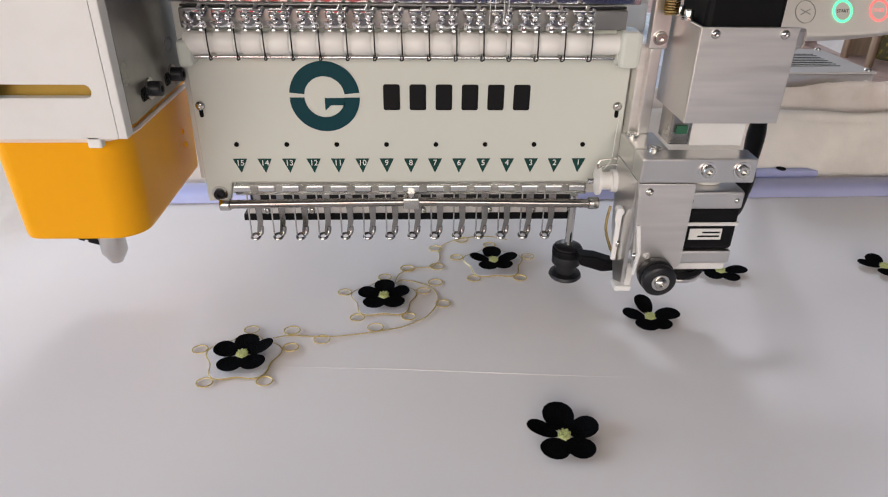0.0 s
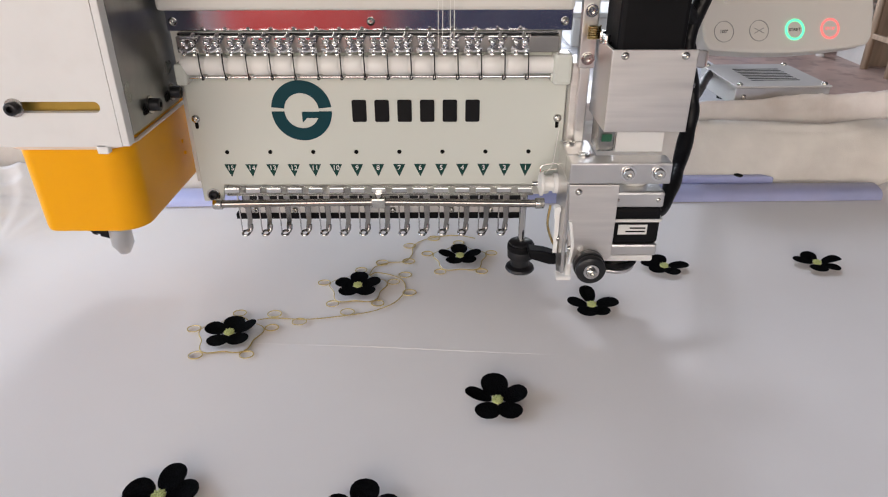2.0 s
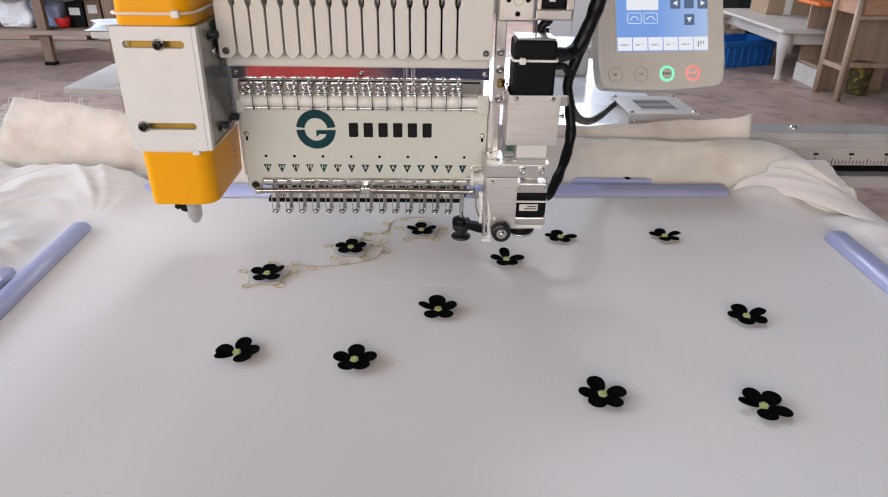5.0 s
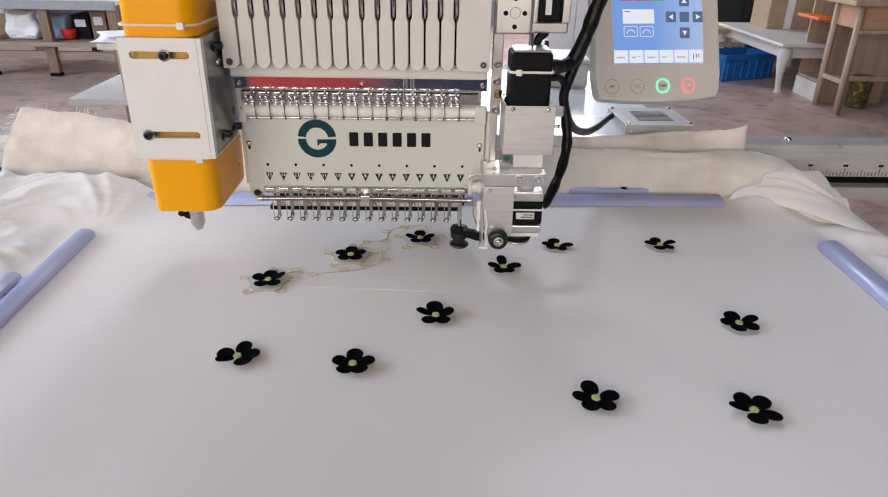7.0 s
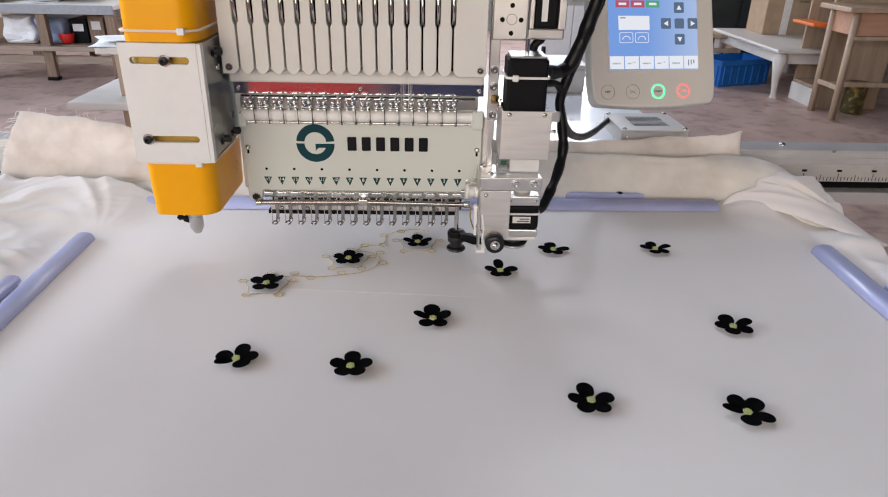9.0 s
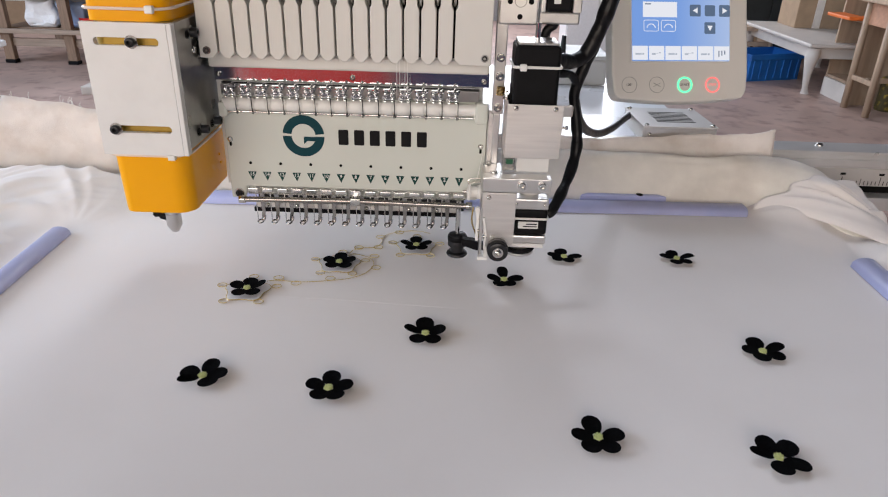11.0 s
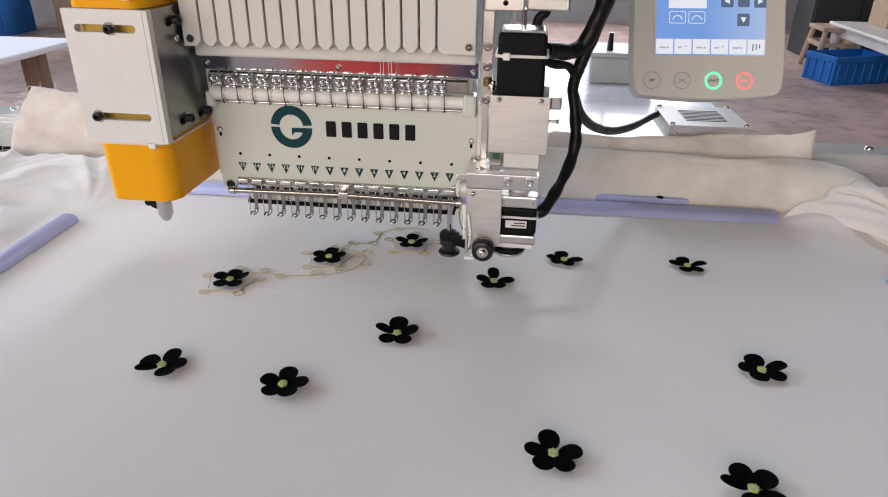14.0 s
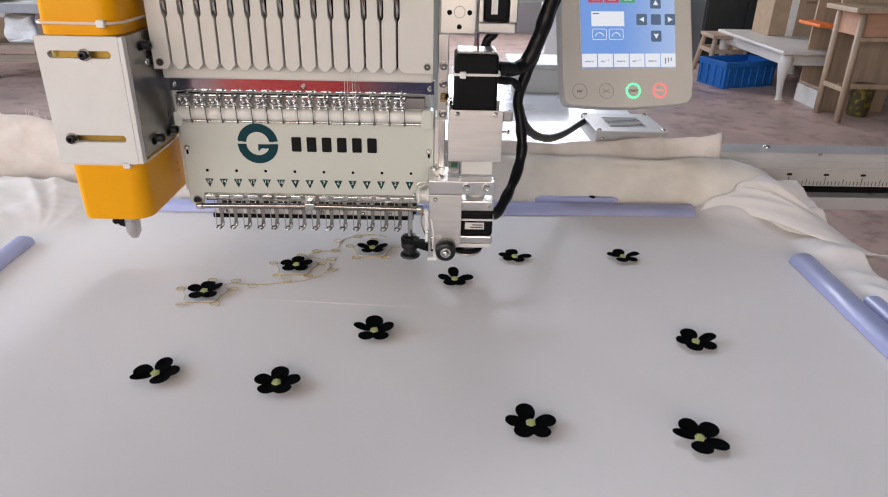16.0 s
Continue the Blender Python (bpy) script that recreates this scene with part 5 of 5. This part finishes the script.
gc = thing("drive_case", (0.46, 1.26, -0.02), "grey machine drive casing with a pale lid on the rear worktop", "machine casing")
part("body", span(0.375, 0.555, 1.18, 1.36, -0.02, 0.052, 0.006), GREYCASE, gc)
part("lid", span(0.37, 0.56, 1.175, 1.365, 0.0525, 0.064, 0.003), ABS, gc)
part("lid_handle", cyl((0.43, 1.22, 0.064), (0.43, 1.22, 0.112), 0.009, 14, 0.006), BLACKSTEEL, gc, "dark upright handle")

# ---- workshop behind: to the right of the machine ----


def crate(x, y, w, d, h):
    t = thing("storage_crate", (x, y, FLOOR), "blue ribbed plastic storage crate standing on the concrete floor", "crate")
    z0, z1 = FLOOR, FLOOR + h
    part("shell", merge(span(x - w / 2, x + w / 2, y - d / 2, y - d / 2 + 0.012, z0, z1, 0.004), span(x - w / 2, x + w / 2, y + d / 2 - 0.012, y + d / 2, z0, z1, 0.004), span(x - w / 2, x - w / 2 + 0.012, y - d / 2, y + d / 2, z0, z1, 0.004), span(x + w / 2 - 0.012, x + w / 2, y - d / 2, y + d / 2, z0, z1, 0.004), span(x - w / 2, x + w / 2, y - d / 2, y + d / 2, z0, z0 + 0.012)), BLUE, t)
    part("rim", merge(span(x - w / 2 - 0.012, x + w / 2 + 0.012, y - d / 2 - 0.014, y - d / 2 - 0.001, z1 - 0.045, z1 + 0.003, 0.004), span(x - w / 2 - 0.014, x - w / 2 - 0.001, y - d / 2, y + d / 2, z1 - 0.045, z1 + 0.003, 0.004)), BLUE, t)
    for k in range(7):
        u = x - w / 2 + 0.04 + (w - 0.08) * k / 6
        part("rib", span(u - 0.008, u + 0.008, y - d / 2 - 0.012, y - d / 2 - 0.001, z0 + 0.02, z1 - 0.05, 0.003), BLUE, t)
    for k in range(4):
        v = y - d / 2 + 0.04 + (d - 0.08) * k / 3
        part("rib", span(x - w / 2 - 0.012, x - w / 2 - 0.001, v - 0.008, v + 0.008, z0 + 0.02, z1 - 0.05, 0.003), BLUE, t)
    return t


crate(2.93, 5.53, 0.56, 0.36, 0.23).rotation_euler = (0, 0, radians(19))


def carved_table(x0, x1, y0, y1, top):
    t = thing("carved_table", ((x0 + x1) / 2, (y0 + y1) / 2, FLOOR), "white lacquered side table with carved cabriole legs", "table")
    part("top", span(x0 - 0.03, x1 + 0.03, y0 - 0.03, y1 + 0.03, top - 0.03, top, 0.010, 3), WHITEWOOD, t)
    part("apron", span(x0 + 0.02, x1 - 0.02, y0 + 0.02, y1 - 0.02, top - 0.12, top - 0.03, 0.006), WHITEWOOD, t)
    for sx, x in ((-1, x0), (1, x1)):
        for sy, y in ((-1, y0), (1, y1)):
            prof = [(0.0, 0.050), (0.15, 0.058), (0.3, 0.046), (0.55, 0.030), (0.8, 0.022), (0.93, 0.024), (1.0, 0.034)]
            bm = bmesh.new()
            rings = []
            H = top - 0.04 - FLOOR
            for q, r in prof:
                off = 0.035 * math.sin(q * 2.6) - 0.035 * q
                cx, cy, cz = x - sx * 0.05 + sx * off, y - sy * 0.05 + sy * off, top - 0.04 - q * H
                rings.append([bm.verts.new((cx + r * math.cos(a), cy + r * math.sin(a), cz)) for a in [2 * math.pi * k / 12 for k in range(12)]])
            for a, b in zip(rings, rings[1:]):
                for k in range(12):
                    bm.faces.new((a[k], b[k], b[(k + 1) % 12], a[(k + 1) % 12])).smooth = True
            bm.faces.new(rings[0])
            bm.faces.new(rings[-1][::-1])
            bmesh.ops.recalc_face_normals(bm, faces=bm.faces[:])
            part("leg", bm, WHITEWOOD, t)


carved_table(2.98, 3.80, 4.80, 6.15, -0.41)
bx = thing("carton", (3.45, 5.85, -0.41), "brown taped cardboard box on the carved table", "box")
part("body", span(3.24, 3.66, 5.72, 6.08, -0.41, 0.06, 0.006), CARTON, bx)
part("tape", span(3.40, 3.47, 5.717, 5.719, -0.409, 0.059), BACKING, bx)
for k in range(3):
    part("print_bar", span(3.53, 3.63, 5.717, 5.719, -0.12 + 0.05 * k, -0.10 + 0.05 * k), WOODDARK, bx, smooth=False)
ba = thing("plastic_bag", (3.72, 5.4, -0.41), "crumpled white plastic bag on the carved table", "bag")
b = bmesh.new()
bmesh.ops.create_icosphere(b, subdivisions=4, radius=0.11, matrix=Matrix.Translation((3.70, 5.4, -0.32)) @ Matrix.Diagonal((1.1, 1, 0.85, 1)))
for v in b.verts:
    v.co += v.normal * 0.03 * noise.noise(v.co * 14)
    v.co.z = max(v.co.z, -0.409)
for f in b.faces:
    f.smooth = True
part("body", b, PAPER, ba)


def stool(x, y, top, w, legs, material, name, label):
    t = thing(name, (x, y, FLOOR), label, "stool")
    part("seat", span(x - w / 2, x + w / 2, y - w / 2, y + w / 2, top - 0.035, top, 0.006), material, t)
    for sx in (-1, 1):
        for sy in (-1, 1):
            part("leg", tube([(x + sx * w * 0.40, y + sy * w * 0.40, top - 0.03), (x + sx * w * 0.52, y + sy * w * 0.52, FLOOR)], legs, 8, curved=False), material, t)
    z = FLOOR + 0.6 * (top - FLOOR)
    for sy in (-1, 1):
        part("rail", span(x - w * 0.42, x + w * 0.42, y + sy * w * 0.45 - 0.012, y + sy * w * 0.45 + 0.012, z - 0.02, z + 0.02, 0.003), material, t)
    for sx in (-1, 1):
        part("rail", span(x + sx * w * 0.45 - 0.012, x + sx * w * 0.45 + 0.012, y - w * 0.42, y + w * 0.42, z - 0.02, z + 0.02, 0.003), material, t)


stool(2.99, 6.08, -0.44, 0.36, 0.026, WOOD, "wooden_stool", "old pale wooden stool with four splayed legs")
wc = thing("white_cabinet", (1.55, 6.5, FLOOR), "white lacquered cabinet standing on the concrete floor", "cabinet")
part("body", span(1.25, 1.85, 6.32, 6.75, FLOOR, 0.35, 0.006), PAPER, wc)
for x in (1.26, 1.556):
    d = part("door", span(x, x + 0.288, 6.30, 6.318, FLOOR + 0.07, 0.33, 0.004), PAPER, wc)
    part("handle", span(x + 0.13, x + 0.16, 6.285, 6.299, 0.20, 0.215, 0.003), IRON, d, "grey bar handle")
dc = thing("dark_cabinet", (3.7, 6.9, FLOOR), "dark grey double-door cabinet against the workshop's back", "cabinet")
part("body", span(2.95, 4.7, 6.62, 7.1, FLOOR, 1.15, 0.006), DARKPAINT, dc)
for k in range(4):
    x = 2.965 + 0.43 * k
    d = part("door", span(x, x + 0.42, 6.602, 6.619, FLOOR + 0.08, 1.12, 0.004), DARKPAINT, dc)
    part("handle", span(x + 0.36, x + 0.375, 6.585, 6.601, 0.0, 0.14, 0.003), IRON, d, "grey bar handle")

sh = thing("shelf_unit", (3.42, 4.70, FLOOR), "pale wooden open shelf unit on the concrete floor", "shelf")
part("side_panel", span(3.165, 3.70, 4.49, 4.512, FLOOR, 0.9, 0.003), WOOD, sh)
part("side_panel", span(3.205, 3.70, 4.888, 4.91, FLOOR, 0.9, 0.003), WOOD, sh)
part("back_panel", span(3.685, 3.70, 4.513, 4.887, FLOOR, 0.9), WOOD, sh)
for z in (-0.675, -0.22, 0.25):
    part("shelf_board", span(3.20, 3.684, 4.513, 4.887, z, z + 0.022, 0.003), WOOD, sh)
part("plinth", span(3.185, 3.205, 4.513, 4.887, FLOOR, -0.676, 0.002), WHITEWOOD, sh, "pale plinth board")
og = thing("orange_tray", (3.12, 4.68, -0.23), "orange plastic tray on the shelf unit's board", "tray")
part("dish", span(3.06, 3.20, 4.53, 4.86, -0.198, -0.172, 0.008, 3), ORANGE, og)
part("clip", span(3.20, 3.30, 4.62, 4.76, -0.1975, -0.186, 0.003), ORANGE, og)

dk = thing("wooden_desk", (3.6, 4.27, FLOOR), "pale wooden desk with a warm brown apron and square legs", "desk")
part("top", span(3.04, 4.4, 4.06, 4.47, -0.045, -0.01, 0.006), WOOD, dk)
part("apron", span(3.13, 4.3, 4.11, 4.13, -0.205, -0.046, 0.003), PEACHWOOD, dk, "warm brown apron")
part("apron", span(3.13, 4.3, 4.41, 4.43, -0.205, -0.046, 0.003), PEACHWOOD, dk, "warm brown apron")
part("apron", span(3.135, 3.155, 4.131, 4.409, -0.205, -0.046, 0.003), PEACHWOOD, dk, "warm brown apron")
part("rail", span(3.14, 4.3, 4.10, 4.128, -0.235, -0.208, 0.003), WOOD, dk)
for x, y, dx in ((3.13, 4.12, 0.012), (3.13, 4.42, 0.012), (4.32, 4.12, 0.03), (4.32, 4.42, 0.03)):
    part("leg", tube([(x, y, -0.046), (x + dx, y, FLOOR)], 0.026, 4, curved=False), WOOD, dk, smooth=False)
part("stretcher", span(3.16, 4.3, 4.255, 4.285, -0.60, -0.565, 0.003), WOOD, dk)
part("stretcher", span(3.125, 3.15, 4.14, 4.40, -0.60, -0.565, 0.003), WOOD, dk)
cn = thing("patterned_tin", (3.43, 4.37, FLOOR), "round yellow and black patterned tin under the desk", "tin")
TINM = Matrix.Translation((3.43, 4.365, FLOOR))
part("body", lathe([(0.072, 0.0), (0.078, 0.008), (0.078, 0.222), (0.073, 0.226)], TINM, 28), TIN, cn)
part("lid", lathe([(0.080, 0.2265), (0.080, 0.240), (0.070, 0.244)], TINM, 28), TIN, cn)

# ---- workshop behind: to the left ----
lt = thing("side_table", (-2.2, 1.75, FLOOR), "white topped side table with brown square legs", "table")
part("top", span(-2.9, -1.70, 1.05, 2.02, -0.112, -0.088, 0.005), PAPER, lt)
for x in (-2.8, -1.80):
    for y in (1.14, 1.84):
        part("leg", span(x - 0.04, x + 0.04, y - 0.03, y + 0.03, FLOOR, -0.113, 0.004), WOODDARK, lt)
st = thing("low_stand", (-1.2, 2.6, FLOOR), "pale wooden stand with lower board and papers on top", "stand")
part("top", span(-1.47, -0.75, 2.40, 2.95, -0.135, -0.105, 0.005), WHITEWOOD, st)
part("lower_board", span(-1.66, -0.78, 2.42, 3.05, -0.405, -0.365, 0.006), WHITEWOOD, st, "pale grey lower board")
for x in (-1.43, -0.84):
    for y in (2.60, 2.88):
        part("leg", span(x - 0.03, x + 0.03, y - 0.03, y + 0.03, -0.364, -0.136, 0.004), WOOD, st)
        part("foot", span(x - 0.035, x + 0.035, y - 0.035, y + 0.035, FLOOR, -0.406, 0.004), WOOD, st)


def paper(x, y, z, w, d, turn, label):
    """A sheet with slightly lifted corners."""
    def at(u, v):
        lift = 0.012 * max(0.0, abs(u - 0.5) + abs(v - 0.5) - 0.55) * (1 + noise.noise(Vector((x * 9 + u * 3, y * 7 + v * 3, z * 40))))
        return Matrix.Translation((x, y, z)) @ Matrix.Rotation(radians(turn), 4, "Z") @ Vector(((u - 0.5) * w, (v - 0.5) * d, lift))
    ob = tagged(part("paper_sheet", sheet(at, 6, 6), PAPER), label, "paper", "loose papers")
    ob.modifiers.new("thickness", "SOLIDIFY").thickness = 0.002


for k, (x, y, w, d, a) in enumerate(((-1.36, 2.52, 0.30, 0.22, 10), (-1.33, 2.62, 0.32, 0.24, -14), (-1.24, 2.55, 0.28, 0.2, 25), (-1.37, 2.60, 0.29, 0.21, 38))):
    paper(x, y, -0.102 + 0.006 * k, w, d, a, "loose white paper sheets on the stand")


def frame_table(x0, x1, y0, y1, top, label):
    t = thing("work_table", ((x0 + x1) / 2, (y0 + y1) / 2, FLOOR), label, "table")
    part("top", span(x0, x1, y0, y1, top - 0.04, top, 0.006), WHITEWOOD, t)
    part("edge", span(x0, x1, y0 - 0.02, y0 - 0.001, top - 0.075, top - 0.002, 0.004), IRON, t)
    for x in (x0 + 0.08, (x0 + x1) / 2, x1 - 0.045):
        for y in (y0 + 0.03, y1 - 0.06):
            leg = part("leg", span(x - 0.04, x + 0.04, y - 0.03, y + 0.03, FLOOR + 0.03, top - 0.041, 0.004), WOODDARK, t)
            part("foot_cap", span(x - 0.045, x + 0.045, y - 0.035, y + 0.035, FLOOR, FLOOR + 0.029, 0.004), BLACK, leg, "black foot cap")
    part("shelf_board", span(x0 + 0.02, x1 - 0.02, y0 + 0.09, y1 - 0.09, -0.555, -0.531, 0.003), WOODDARK, t)
    for z0, z1, y in ((-0.566, -0.529, y0 - 0.02), (-0.68, -0.614, y0 + 0.05), (-0.68, -0.614, y1 - 0.06)):
        part("rail", span(x0, x1 - 0.09, y - 0.018, y + 0.018, z0, z1, 0.004), WOODGREY, t)
    return t


frame_table(-3.78, -2.54, 5.10, 6.0, -0.195, "long grey work table with wooden rails and papers on it")
for k in range(16):
    x, y = random.uniform(-3.6, -2.75), random.uniform(5.24, 5.75)
    paper(x, y, -0.193 + 0.0035 * k, 0.30, 0.21, random.uniform(0, 180), "loose white paper sheets on the work table")


def parcel(x, y, z, w, d, h, material, name, label, category):
    t = thing(name, (x, y, z), label, category)
    b = span(x - w / 2, x + w / 2, y - d / 2, y + d / 2, z, z + h, 0.03 if category == "bag" else 0.006, 3)
    if category == "bag":
        bmesh.ops.subdivide_edges(b, edges=b.edges[:], cuts=3, use_grid_fill=True)
        for v in b.verts:
            if v.co.z > z + 0.02:
                v.co += 0.035 * noise.noise_vector(v.co * 9)
    part("body", b, material, t)
    if category == "box":
        part("label", span(x - w * 0.3, x + w * 0.3, y - d / 2 - 0.004, y - d / 2 - 0.002, z + h * 0.5, z + h * 0.8), LABEL, t)


SHELF = -0.5305
parcel(-3.42, 5.35, SHELF, 0.26, 0.3, 0.22, PAPER, "cloth_bag", "white crumpled bag under the work table", "bag")
parcel(-3.16, 5.33, SHELF, 0.22, 0.22, 0.20, SKYCLOTH, "cloth_bag", "light blue bundle under the work table", "bag")
bowl = thing("red_bowl", (-3.05, 5.26, SHELF), "small red bowl under the work table", "bowl")
part("body", lathe([(0.03, 0.0), (0.05, 0.012), (0.062, 0.06), (0.064, 0.085), (0.058, 0.085), (0.052, 0.03)], Matrix.Translation((-3.05, 5.26, SHELF)), 24), RED, bowl)
for k, (w, h, mm) in enumerate(((0.17, 0.20, BLACK), (0.15, 0.23, WOODDARK), (0.15, 0.21, CARTON), (0.14, 0.23, WOODDARK))):
    parcel(-2.95 + 0.155 * k - 0.16 * (k == 3) * 0, 5.40, SHELF, w - 0.02, 0.22, h, mm, "small_carton", "small dark box with white label on the shelf", "box")
post = thing("blue_post", (-3.2, 5.24, SHELF), "leaning blue painted post on the work table's shelf", "post")
part("body", tube([(-3.17, 5.24, SHELF), (-3.24, 5.24, -0.27)], 0.018, 8, curved=False), NAVYBLUE, post)
for k in range(5):
    parcel(-2.30 + 0.36 * (k % 3), 6.6 + 0.1 * k, FLOOR, 0.30, 0.3, 0.42 + 0.1 * (k % 2), CARTON if k % 2 else WOODDARK, "carton", "brown cardboard box with white label on the floor", "box")
for x, h in ((-5.05, 0.75), (-4.6, 0.62)):
    parcel(x, 7.0, FLOOR, 0.4, 0.4, h, CARTON, "carton", "brown cardboard box with white label on the floor", "box")
pw = thing("blue_cabinet", (-5.75, 6.55, FLOOR), "blue painted metal cabinet standing by the far window", "cabinet")
part("body", span(-5.98, -5.52, 6.3, 6.8, FLOOR, 0.7, 0.006), BLUE, pw)
part("door", span(-5.96, -5.54, 6.285, 6.299, FLOOR + 0.05, 0.66, 0.003), BLUE, pw)
# unseen lockers added behind the operator's side to colour the polished strip's reflection
for x0, x1, mm, label in ((-0.88, -0.20, RED, "unseen red cabinet added for the polished strip's red reflection"), (-0.12, 1.6, NAVY, "unseen navy cabinet added for the polished strip's dark reflection")):
    c = thing("reflection_locker", ((x0 + x1) / 2, -2.6, FLOOR), label, "cabinet")
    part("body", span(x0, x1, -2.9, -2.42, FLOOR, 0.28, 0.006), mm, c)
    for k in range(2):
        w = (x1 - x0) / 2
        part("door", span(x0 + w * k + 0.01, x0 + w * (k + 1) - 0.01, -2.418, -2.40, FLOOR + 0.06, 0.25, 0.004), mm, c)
